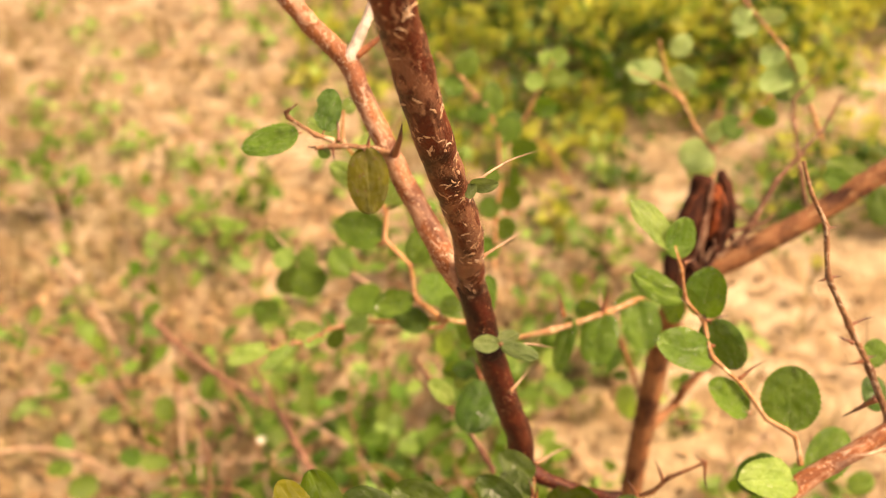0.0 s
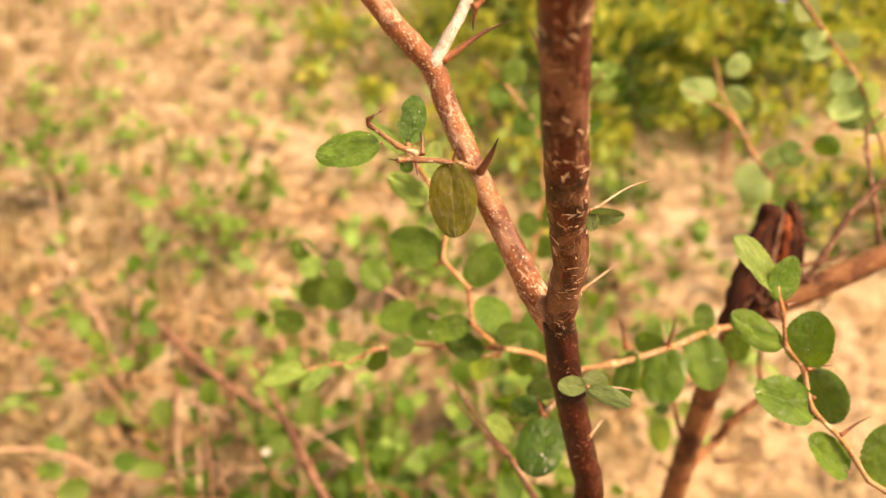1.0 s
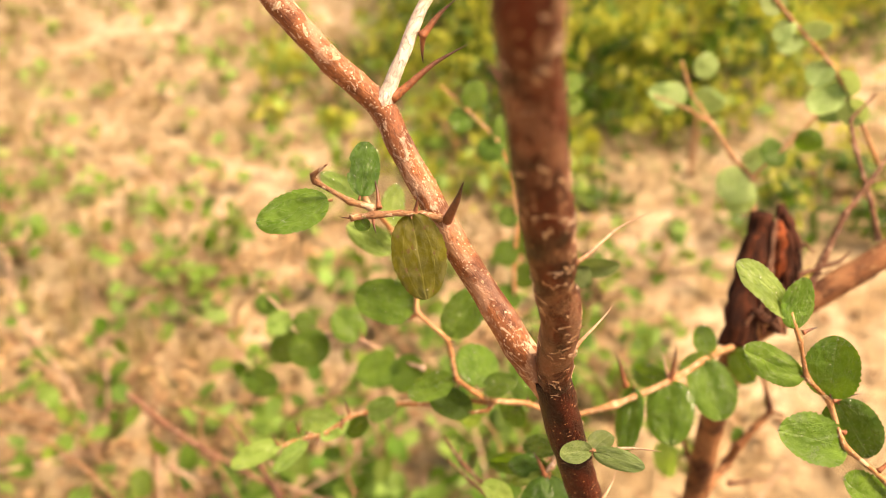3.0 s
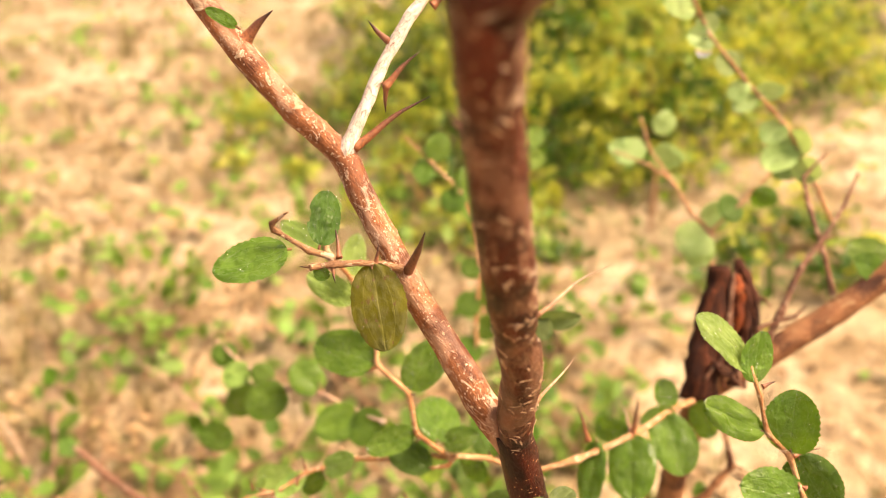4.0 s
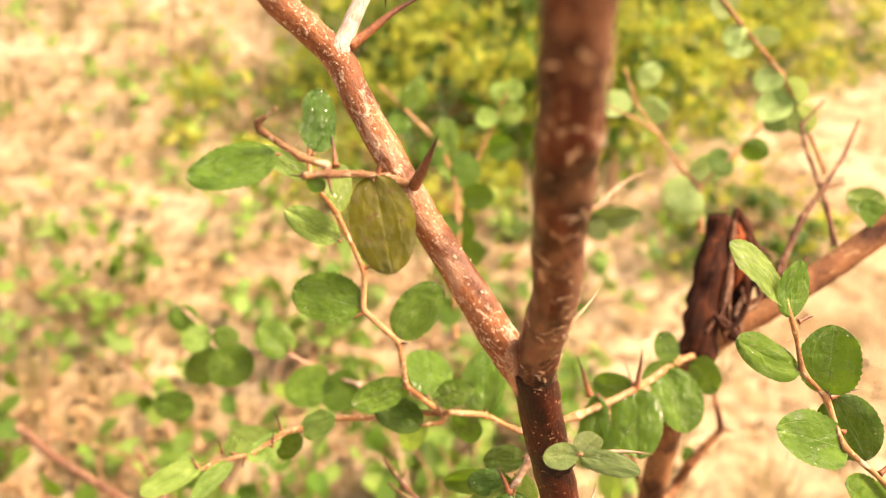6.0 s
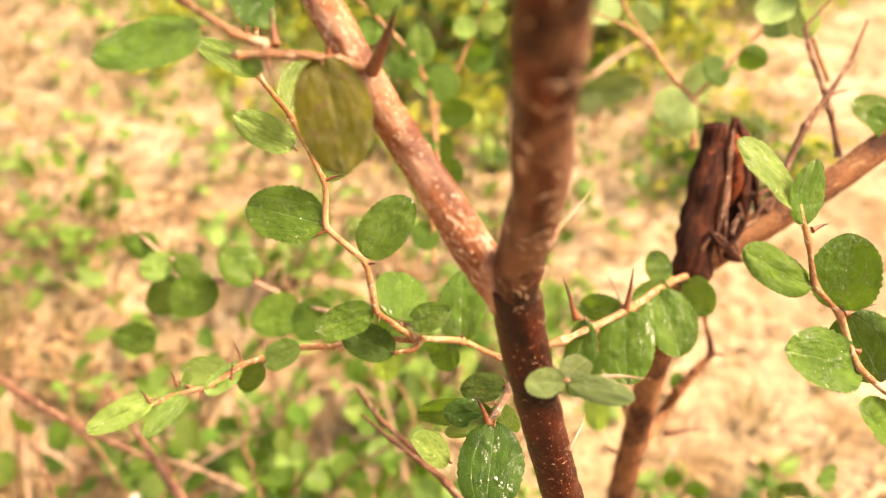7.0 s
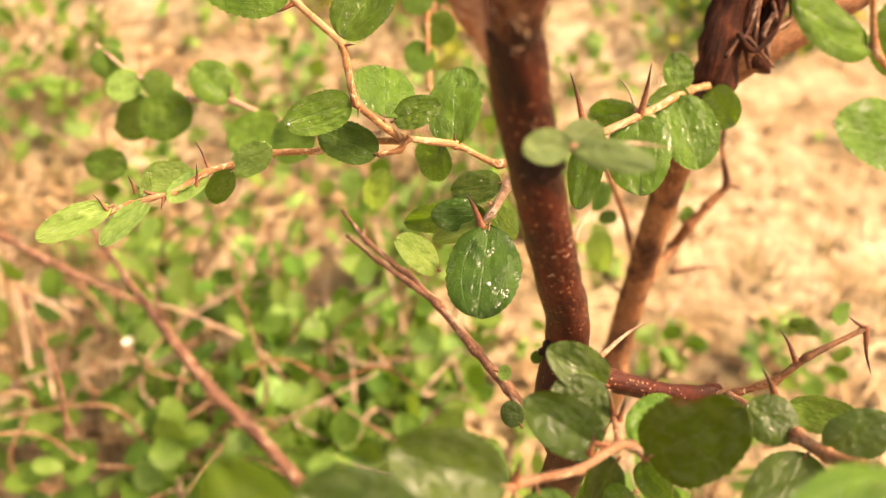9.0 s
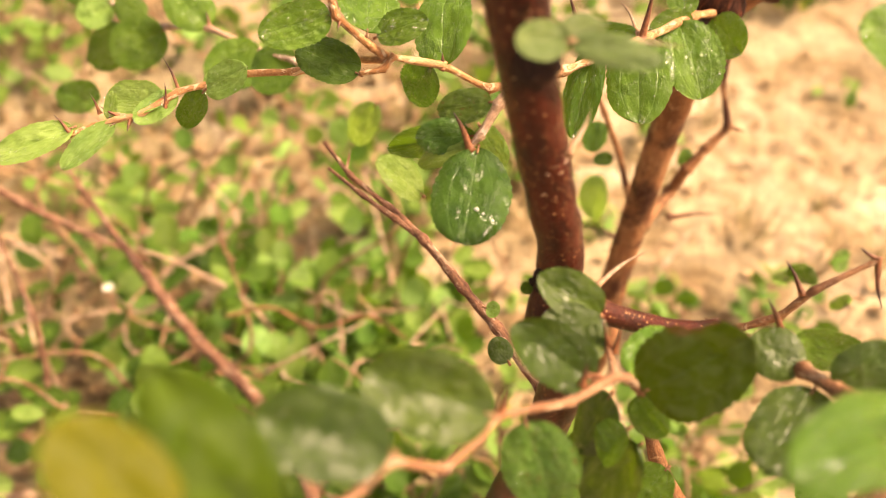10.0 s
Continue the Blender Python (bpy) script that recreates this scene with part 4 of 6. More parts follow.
thorn(twig_h, (0.1302, 0.2458, 0.5681), (0.1267, 0.2533, 0.5737), 0.0009, THORN)
twig_i = limb(shrub, "twig", [(0.1148, 0.2463, 0.5513), (0.1147, 0.2296, 0.5663), (0.1137, 0.2189, 0.5752), (0.1156, 0.2105, 0.5796), (0.1169, 0.2030, 0.5867), (0.1205, 0.1932, 0.5964)], (0.0014, 0.0016, 0.0018, 0.0017, 0.0016, 0.0016), TWIG_RED)
thorn(twig_i, (0.1164, 0.2296, 0.5698), (0.1086, 0.2351, 0.5835), 0.0014, THORN)
leaf(twig_i, (0.1136, 0.2192, 0.5748), (0.1044, 0.2294, 0.5762), 0.0135, (-0.22, -0.33, 0.92), LEAF_GLOSSY_SHADED)
leaf(twig_i, (0.1175, 0.2294, 0.5724), (0.1425, 0.2275, 0.5599), 0.0124, (0.06, -0.96, 0.26), LEAF)
leaf(twig_i, (0.1129, 0.2131, 0.5758), (0.0914, 0.1953, 0.5762), 0.0175, (-0.15, 0.20, 0.97), LEAF_GLOSSY_SHADED)
leaf(twig_i, (0.1158, 0.2121, 0.5794), (0.1295, 0.2119, 0.5900), 0.0132, (-0.46, -0.67, 0.58), LEAF_GLOSSY_SHADED)
leaf(twig_i, (0.1144, 0.1909, 0.5999), (0.0685, 0.1753, 0.6304), 0.0164, (0.55, 0.01, 0.83), LEAF)
leaf(twig_h, (0.2401, 0.3556, 0.4334), (0.2820, 0.3734, 0.3907), 0.0119, (0.20, -0.96, -0.20), LEAF)
leaf(twig_h, (0.2603, 0.3521, 0.4346), (0.3027, 0.3812, 0.4015), 0.0119, (0.72, -0.38, 0.59), LEAF)
leaf(twig_h, (0.2671, 0.3353, 0.4217), (0.2908, 0.3643, 0.3848), 0.0119, (-0.63, 0.75, 0.19), LEAF)
leaf(twig_h, (0.2379, 0.3492, 0.4275), (0.2631, 0.3816, 0.3938), 0.0119, (-0.18, 0.77, 0.61), LEAF)

# low branch in front
front = limb(shrub, "low_branch_twig", [(0.1035, 0.2494, 0.5458), (0.0926, 0.2353, 0.5555), (0.0821, 0.2251, 0.5632), (0.0747, 0.2213, 0.5705), (0.0698, 0.2221, 0.5755), (0.0653, 0.2215, 0.5781), (0.0522, 0.2142, 0.5826), (0.0339, 0.2077, 0.5932), (0.0283, 0.2021, 0.5953), (0.0198, 0.1951, 0.5996), (0.0104, 0.1935, 0.6083), (0.0046, 0.1881, 0.6117), (-0.0027, 0.1806, 0.6172), (-0.0106, 0.1716, 0.6265)], (0.0014, 0.0012, 0.0011, 0.0011, 0.0012, 0.0011, 0.00095, 0.0009, 0.0009, 0.0009, 0.0009, 0.0008, 0.0008, 0.0008), TWIG_RED)
front_b = limb(shrub, "twig", [(0.0658, 0.2217, 0.5770), (0.0666, 0.2265, 0.5774), (0.0670, 0.2315, 0.5777), (0.0684, 0.2380, 0.5768)], (0.0011, 0.0009, 0.0008, 0.0006), TWIG_RED)
thorn(front_b, (0.0682, 0.2288, 0.5778), (0.0688, 0.2305, 0.5847), 0.0008, THORN)
thorn(front_b, (0.0672, 0.2299, 0.5776), (0.0646, 0.2336, 0.5855), 0.0008, THORN)
thorn(front, (0.0338, 0.2078, 0.5933), (0.0348, 0.2099, 0.6005), 0.0011, THORN)
thorn(front, (0.0564, 0.2185, 0.5820), (0.0566, 0.2201, 0.5887), 0.0008, THORN)
thorn(front, (0.0613, 0.2209, 0.5800), (0.0564, 0.2208, 0.5842), 0.0007, THORN)
leaf(front, (-0.0190, 0.1752, 0.6363), (-0.0296, 0.1827, 0.6511), 0.0121, (0.59, -0.46, 0.66), LEAF_YELLOW, 0.30)
leaf(front, (-0.0088, 0.1776, 0.6272), (-0.0213, 0.1933, 0.6433), 0.0148, (-0.05, -0.73, 0.68), LEAF_LIT, 0.15)
leaf(front, (0.0095, 0.1915, 0.6162), (-0.0111, 0.1975, 0.6223), 0.0145, (0.11, -0.50, 0.86), LEAF_GLOSSY_SHADED, 0.50)
leaf(front, (0.0300, 0.2025, 0.6031), (0.0069, 0.2113, 0.6086), 0.0163, (-0.01, -0.54, 0.84), LEAF_GLOSSY_SHADED, 0.50)
leaf(front, (0.0413, 0.2109, 0.5820), (0.0472, 0.1971, 0.5661), 0.0168, (-0.30, -0.77, 0.56), LEAF_SPOTTED)
leaf(front_b, (0.0678, 0.2394, 0.5780), (0.0529, 0.2467, 0.5864), 0.0118, (0.10, -0.66, 0.74), LEAF_GLOSSY_SHADED, 0.45)
leaf(front_b, (0.0661, 0.2291, 0.5773), (0.0526, 0.2390, 0.5803), 0.0137, (0.02, -0.27, 0.96), LEAF_GLOSSY_SHADED, 0.50)
leaf(front_b, (0.0610, 0.2226, 0.5763), (0.0414, 0.2307, 0.5898), 0.0140, (0.18, -0.71, 0.68), LEAF_GLOSSY_SHADED, 0.55)
leaf(front, (0.0737, 0.2199, 0.5723), (0.0918, 0.2172, 0.5950), 0.0224, (-0.66, -0.59, 0.46), LEAF_BURNT, 0.35, bite=(0.74, 0.13, 1, 0.32))
leaf(front, (0.0722, 0.2263, 0.5709), (0.0890, 0.2369, 0.5700), 0.0121, (0.25, -0.33, 0.91), LEAF)
leaf(front, (0.0752, 0.2226, 0.5657), (0.0797, 0.2134, 0.5587), 0.0098, (-0.63, -0.64, 0.44), LEAF)
leaf(front, (0.0699, 0.2147, 0.5645), (0.0639, 0.2119, 0.5556), 0.0118, (-0.84, 0.10, 0.53), LEAF)
leaf(front, (0.0684, 0.2238, 0.5653), (0.0620, 0.2189, 0.5465), 0.0126, (-0.86, -0.34, 0.38), LEAF_GLOSSY_SHADED)
leaf(front, (0.0722, 0.2112, 0.5620), (0.0652, 0.2103, 0.5333), 0.0173, (-0.95, -0.20, 0.24), LEAF_GLOSSY_SHADED)
leaf(front, (0.0726, 0.2216, 0.5510), (0.0648, 0.2277, 0.5280), 0.0115, (-0.95, -0.01, 0.32), LEAF_GLOSSY_SHADED)
leaf(front, (0.0677, 0.2179, 0.5469), (0.0775, 0.2115, 0.5301), 0.0128, (-0.24, -0.94, 0.22), LEAF_GLOSSY_SHADED)
leaf(front, (0.0929, 0.2193, 0.5266), (0.0824, 0.2124, 0.5186), 0.0137, (-0.58, -0.06, 0.81), LEAF)
leaf(front, (0.0546, 0.2575, 0.5313), (0.0501, 0.2635, 0.5355), 0.0081, (0.16, -0.48, 0.86), LEAF_GLOSSY_SHADED)
leaf(front, (0.1529, 0.2167, 0.5101), (0.1416, 0.2105, 0.5025), 0.0150, (-0.58, 0.08, 0.81), LEAF)
leaf(front, (0.0569, 0.2597, 0.5669), (0.0544, 0.2578, 0.5647), 0.0037, (-0.36, -0.45, 0.82), LEAF)
leaf(front, (0.0543, 0.2852, 0.5217), (0.0589, 0.2837, 0.5213), 0.0058, (-0.18, -0.71, 0.68), LEAF_YOUNG)
low_stem = limb(shrub, "low_stem", [(0.1249, 0.2166, 0.4644), (0.1115, 0.2291, 0.4829), (0.1048, 0.2344, 0.4953), (0.1009, 0.2397, 0.5058)], (0.0034, 0.003, 0.0028, 0.0022), BARK_B)

# second stem with a cut stump
stem_b = limb(shrub_b, "stem", [(0.2000, 0.5000, -0.1300), (0.1750, 0.3976, 0.2826), (0.1757, 0.4047, 0.3520), (0.1767, 0.4099, 0.4449), (0.1772, 0.4102, 0.5037), (0.1798, 0.4049, 0.5480)], (0.0095, 0.0088, 0.008, 0.0078, 0.0085), BARK_B)
stump = limb(shrub_b, "stump", [(0.1699, 0.3928, 0.5588), (0.1753, 0.4025, 0.5714), (0.1826, 0.4186, 0.5916), (0.1913, 0.4386, 0.6167)], (0.0092, 0.009, 0.0084, 0.0066), STUMP)
# dark backing added behind the torn wood to fill the stump's hollow
dark_backing = limb(stump, "splinter", [(0.1945, 0.4015, 0.5609), (0.2004, 0.4182, 0.5816), (0.2056, 0.4333, 0.6002), (0.2060, 0.4474, 0.6166)], (0.007, 0.0085, 0.0085, 0.002), STUMP)
split_b = limb(stump, "splinter", [(0.1927, 0.4121, 0.5873), (0.1963, 0.4192, 0.5964), (0.1985, 0.4266, 0.6055), (0.1987, 0.4344, 0.6144)], (0.002, 0.0052, 0.0064, 0.002), HEARTWOOD)
split_c = limb(stump, "splinter", [(0.2084, 0.4098, 0.5815), (0.2092, 0.4210, 0.5947), (0.2080, 0.4326, 0.6077), (0.2043, 0.4412, 0.6167)], (0.001, 0.0022, 0.003, 0.001), STUMP)
split_d = limb(stump, "splinter", [(0.1857, 0.3957, 0.5767), (0.1888, 0.4096, 0.5935), (0.1925, 0.4225, 0.6093), (0.1955, 0.4305, 0.6192)], (0.0008, 0.0012, 0.0014, 0.0007), DEAD)
split_e = limb(stump, "splinter", [(0.1982, 0.4020, 0.5809), (0.1999, 0.4112, 0.5919), (0.2017, 0.4194, 0.6018), (0.2016, 0.4289, 0.6127)], (0.0012, 0.0024, 0.0024, 0.0008), STUMP)
fibre_0 = limb(stump, "fibre", [(0.1976, 0.4203, 0.6158), (0.2006, 0.4089, 0.6033), (0.2006, 0.4010, 0.5943)], (0.0009, 0.0009, 0.0005), STUMP)
fibre_1 = limb(stump, "fibre", [(0.1887, 0.4136, 0.6028), (0.1843, 0.4030, 0.5894), (0.1798, 0.3957, 0.5799)], (0.0013, 0.0012, 0.0006), DEAD)
fibre_2 = limb(stump, "fibre", [(0.1944, 0.4078, 0.5913), (0.1982, 0.4000, 0.5832), (0.2083, 0.4062, 0.5928), (0.2210, 0.4079, 0.5978)], (0.0009, 0.0009, 0.0005), DEAD)
fibre_3 = limb(stump, "fibre", [(0.1760, 0.3970, 0.5836), (0.1825, 0.3911, 0.5785), (0.1910, 0.3943, 0.5842), (0.1959, 0.4002, 0.5921)], (0.0013, 0.0012, 0.0006), STUMP)
fibre_4 = limb(stump, "fibre", [(0.1715, 0.3922, 0.5755), (0.1789, 0.3963, 0.5820), (0.1855, 0.3915, 0.5780), (0.1914, 0.3857, 0.5729)], (0.0009, 0.0009, 0.0005), DEAD)
fibre_5 = limb(stump, "fibre", [(0.1894, 0.3916, 0.5745), (0.1933, 0.3974, 0.5821), (0.2008, 0.3998, 0.5867)], (0.0013, 0.0012, 0.0006), DEAD)
fibre_6 = limb(stump, "fibre", [(0.1816, 0.3879, 0.5715), (0.1802, 0.3949, 0.5792), (0.1845, 0.4009, 0.5871), (0.1843, 0.4068, 0.5939)], (0.0009, 0.0009, 0.0005), STUMP)
fibre_7 = limb(stump, "fibre", [(0.1934, 0.4019, 0.5889), (0.1887, 0.3973, 0.5825), (0.1908, 0.3895, 0.5740)], (0.0013, 0.0012, 0.0006), DEAD)
fibre_8 = limb(stump, "fibre", [(0.2079, 0.4211, 0.6006), (0.2119, 0.4239, 0.6048), (0.2162, 0.4197, 0.6010)], (0.0009, 0.0009, 0.0005), DEAD)
branch_b = limb(shrub_b, "branch", [(0.1818, 0.4086, 0.5562), (0.1939, 0.4063, 0.5665), (0.2213, 0.4084, 0.5834), (0.2461, 0.4119, 0.5984), (0.2767, 0.4182, 0.6191), (0.3324, 0.4265, 0.6604)], (0.0085, 0.0078, 0.0072, 0.0068, 0.0066, 0.006), BARK_B)
twig_j = limb(shrub_b, "dead_twig", [(0.2108, 0.4079, 0.5847), (0.2206, 0.4171, 0.5986), (0.2352, 0.4315, 0.6184), (0.2495, 0.4414, 0.6303), (0.2678, 0.4571, 0.6410), (0.2806, 0.4708, 0.6571)], (0.0022, 0.0019, 0.0016, 0.0014, 0.0011, 0.0006), DEAD)
twig_k = limb(shrub_b, "dead_twig", [(0.2540, 0.4237, 0.6042), (0.2507, 0.4372, 0.6233), (0.2545, 0.4683, 0.6377), (0.2593, 0.4889, 0.6463), (0.2774, 0.5002, 0.6574)], (0.0016, 0.0014, 0.0013, 0.0011, 0.0006), DEAD)
twig_l = limb(shrub_b, "dead_twig", [(0.2026, 0.4087, 0.5946), (0.2136, 0.4073, 0.6004), (0.2225, 0.4063, 0.6043), (0.2283, 0.4084, 0.6091)], (0.0015, 0.0012, 0.001, 0.0006), DEAD)
thorn(twig_k, (0.2527, 0.4458, 0.6275), (0.2675, 0.4458, 0.6303), 0.0009, DEAD)
thorn(twig_k, (0.2705, 0.4608, 0.6389), (0.2742, 0.4637, 0.6446), 0.0009, DEAD)
thorn(twig_k, (0.2507, 0.4372, 0.6233), (0.2445, 0.4395, 0.6261), 0.0009, DEAD)
thorn(twig_k, (0.2539, 0.4683, 0.6377), (0.2493, 0.4730, 0.6451), 0.0009, DEAD)
twig_m = limb(shrub_b, "twig", [(0.1807, 0.4068, 0.4157), (0.2039, 0.4270, 0.4203), (0.2077, 0.4252, 0.4395), (0.2173, 0.4290, 0.4513), (0.2274, 0.4323, 0.4628), (0.2244, 0.4465, 0.4809), (0.2241, 0.4509, 0.4979)], (0.0034, 0.0032, 0.003, 0.0026, 0.002, 0.0014, 0.001), BARK_B)
twig_n = limb(shrub_b, "twig", [(0.1785, 0.4072, 0.4156), (0.1781, 0.4265, 0.4213), (0.1690, 0.4353, 0.4468), (0.1595, 0.4458, 0.4671), (0.1490, 0.4579, 0.4885)], (0.002, 0.0018, 0.0015, 0.001), BARK_B)
thorn(stem_b, (0.2071, 0.4223, 0.4037), (0.2361, 0.4184, 0.4063), 0.0018, DEAD)
thorn(stem_b, (0.1761, 0.4170, 0.3929), (0.1659, 0.4252, 0.3977), 0.0020, DEAD)
thorn(twig_m, (0.2274, 0.4323, 0.4628), (0.2369, 0.4283, 0.4613), 0.0014, DEAD)
leaf(branch_b, (0.2773, 0.4178, 0.6186), (0.2573, 0.4221, 0.6305), 0.0139, (0.10, -0.87, 0.49), LEAF)
leaf(twig_n, (0.1566, 0.4438, 0.4630), (0.1505, 0.4319, 0.4516), 0.0144, (-0.58, -0.39, 0.72), LEAF)
leaf(twig_n, (0.1662, 0.4345, 0.4435), (0.1552, 0.4352, 0.4419), 0.0087, (-0.16, -0.42, 0.89), LEAF_DARK)
leaf(twig_m, (0.2067, 0.4262, 0.4387), (0.2102, 0.4348, 0.4468), 0.0088, (-0.08, -0.66, 0.75), LEAF)
leaf(twig_n, (0.1823, 0.4752, 0.3904), (0.1812, 0.4668, 0.3566), 0.0199, (-0.70, -0.69, 0.19), LEAF_YOUNG)
branch_c = limb(shrub, "low_branch", [(0.2387, 0.2462, 0.6238), (0.2164, 0.2368, 0.6114), (0.1951, 0.2292, 0.6013), (0.1757, 0.2219, 0.5918), (0.1514, 0.2087, 0.5742), (0.1299, 0.1908, 0.5333)], (0.0036, 0.0038, 0.004, 0.0042, 0.0044, 0.0046), BARK_FLAKED_LIT)
twig_o = limb(shrub, "thorny_twig", [(0.1750, 0.2923, 0.7128), (0.1781, 0.2848, 0.7025), (0.1855, 0.2791, 0.6896), (0.1873, 0.2683, 0.6714), (0.1972, 0.2602, 0.6536), (0.2087, 0.2511, 0.6343), (0.2181, 0.2390, 0.6143)], (0.0005, 0.0009, 0.0011, 0.0012, 0.0013, 0.0014, 0.0016), TWIG_DULL)
thorn(twig_o, (0.1855, 0.2786, 0.6888), (0.1907, 0.2789, 0.6891), 0.0009, THORN)
thorn(twig_o, (0.1874, 0.2681, 0.6710), (0.1930, 0.2684, 0.6713), 0.0009, THORN)
thorn(twig_o, (0.1874, 0.2681, 0.6710), (0.1827, 0.2673, 0.6699), 0.0009, THORN)
thorn(twig_o, (0.1973, 0.2593, 0.6519), (0.2088, 0.2618, 0.6552), 0.0009, THORN)
thorn(twig_o, (0.1998, 0.2563, 0.6456), (0.1937, 0.2579, 0.6480), 0.0009, THORN)
thorn(twig_o, (0.2047, 0.2527, 0.6379), (0.1987, 0.2519, 0.6370), 0.0009, THORN)
thorn(twig_o, (0.2058, 0.2531, 0.6387), (0.2111, 0.2540, 0.6398), 0.0009, THORN)
thorn(branch_c, (0.2136, 0.2293, 0.6096), (0.1922, 0.2212, 0.6158), 0.0012, THORN_PALE)
thorn(branch_c, (0.2117, 0.2450, 0.6226), (0.2027, 0.2474, 0.6091), 0.0013, THORN)
leaf(branch_c, (0.3012, 0.4488, 0.6114), (0.2738, 0.4527, 0.6170), 0.0195, (0.04, -0.72, 0.69), LEAF)
leaf(branch_c, (0.3138, 0.4294, 0.5848), (0.3085, 0.4445, 0.6054), 0.0195, (-0.16, -0.82, 0.56), LEAF)
leaf(branch_c, (0.2335, 0.2764, 0.6143), (0.2236, 0.2810, 0.6207), 0.0140, (0.08, -0.75, 0.66), LEAF)
leaf(branch_c, (0.2340, 0.2670, 0.6015), (0.2221, 0.2685, 0.6038), 0.0174, (0.10, -0.51, 0.86), LEAF_DARK)
leaf(branch_c, (0.1881, 0.2326, 0.5892), (0.2154, 0.2563, 0.5873), 0.0196, (0.39, -0.38, 0.84), LEAF)
leaf(branch_c, (0.1725, 0.2182, 0.6037), (0.1469, 0.2119, 0.6123), 0.0172, (0.37, -0.33, 0.87), LEAF_YOUNG)
leaf(branch_c, (0.1786, 0.2369, 0.5868), (0.1615, 0.2402, 0.5746), 0.0186, (-0.59, -0.31, 0.74), LEAF_DARK)
leaf(branch_c, (0.2871, 0.3294, 0.4494), (0.3055, 0.3317, 0.4522), 0.0156, (0.00, -0.78, 0.62), LEAF)

# pale twigs behind
twig_p = limb(shrub_c, "twig", [(0.2906, 0.4954, 0.6112), (0.2778, 0.5132, 0.6398), (0.2608, 0.5255, 0.6661), (0.2331, 0.5389, 0.6935), (0.2124, 0.5531, 0.7173), (0.1974, 0.5697, 0.7474), (0.1823, 0.5876, 0.7820)], (0.0014, 0.0013, 0.0012, 0.0011, 0.001, 0.0009, 0.0007), TWIG)
leaf(twig_p, (0.2007, 0.5662, 0.7411), (0.1961, 0.5738, 0.7535), 0.0152, (-0.13, -0.87, 0.48), LEAF_SHEEN)
leaf(twig_p, (0.2038, 0.5595, 0.7284), (0.1847, 0.5660, 0.7362), 0.0145, (-0.10, -0.87, 0.48), LEAF_SHEEN)
leaf(twig_p, (0.2142, 0.5530, 0.7173), (0.2078, 0.5599, 0.7282), 0.0153, (-0.14, -0.87, 0.47), LEAF_SHEEN)
leaf(twig_p, (0.2158, 0.5503, 0.7126), (0.1983, 0.5549, 0.7172), 0.0153, (-0.08, -0.85, 0.52), LEAF_SHEEN)
leaf(twig_p, (0.2296, 0.5409, 0.6967), (0.2177, 0.5475, 0.7060), 0.0168, (-0.12, -0.87, 0.47), LEAF_SHEEN)
leaf(twig_p, (0.2349, 0.5381, 0.6918), (0.2253, 0.5329, 0.6808), 0.0138, (-0.49, -0.54, 0.69), LEAF_SHEEN)
leaf(twig_p, (0.2404, 0.5356, 0.6868), (0.2600, 0.5326, 0.6853), 0.0130, (-0.16, -0.99, -0.05), LEAF_SHEEN)
leaf(twig_p, (0.2422, 0.5333, 0.6819), (0.2257, 0.5315, 0.6756), 0.0131, (-0.21, -0.64, 0.74), LEAF_SHEEN)
leaf(twig_p, (0.2589, 0.5259, 0.6668), (0.2474, 0.5208, 0.6558), 0.0178, (-0.48, -0.50, 0.72), LEAF_SHEEN)
leaf(twig_p, (0.2645, 0.5238, 0.6627), (0.2727, 0.5151, 0.6492), 0.0201, (-0.69, -0.73, 0.05), LEAF_SHEEN)
leaf(twig_p, (0.2664, 0.5197, 0.6534), (0.2475, 0.5145, 0.6407), 0.0209, (-0.38, -0.51, 0.77), LEAF_SHEEN)
leaf(twig_p, (0.2702, 0.5165, 0.6467), (0.2803, 0.5082, 0.6340), 0.0179, (-0.63, -0.77, 0.01), LEAF_SHEEN)
twig_q = limb(shrub_c, "twig", [(0.2282, 0.5136, 0.5603), (0.2276, 0.5289, 0.5868), (0.2192, 0.5458, 0.5947), (0.2135, 0.5700, 0.6055), (0.2039, 0.5961, 0.6190), (0.2004, 0.6185, 0.6373)], (0.002, 0.0018, 0.0014, 0.0012, 0.001, 0.0007), TWIG)
twig_q2 = limb(shrub_c, "twig", [(0.2276, 0.5289, 0.5868), (0.2464, 0.5319, 0.6058), (0.2659, 0.5362, 0.6272)], (0.0013, 0.0011, 0.0007), TWIG)
leaf(twig_q2, (0.2659, 0.5362, 0.6272), (0.2903, 0.5366, 0.6325), 0.0147, (-0.03, -0.98, 0.21), LEAF_DARK)
leaf(twig_q2, (0.2472, 0.5320, 0.6062), (0.2322, 0.5305, 0.6008), 0.0205, (-0.19, -0.69, 0.70), LEAF)
leaf(twig_q2, (0.2539, 0.5328, 0.6149), (0.2696, 0.5273, 0.6082), 0.0164, (-0.33, -0.94, -0.00), LEAF)
twig_r = limb(shrub_c, "twig", [(0.2135, 0.5700, 0.6055), (0.1997, 0.5820, 0.6137), (0.1751, 0.5946, 0.6210)], (0.0011, 0.001, 0.0007), TWIG)
leaf(twig_q, (0.2039, 0.5961, 0.6190), (0.2265, 0.5895, 0.6117), 0.0197, (-0.28, -0.96, 0.01), LEAF_SHEEN)
leaf(twig_q, (0.2007, 0.6005, 0.6218), (0.1750, 0.5991, 0.6145), 0.0207, (-0.17, -0.66, 0.73), LEAF_SHEEN)
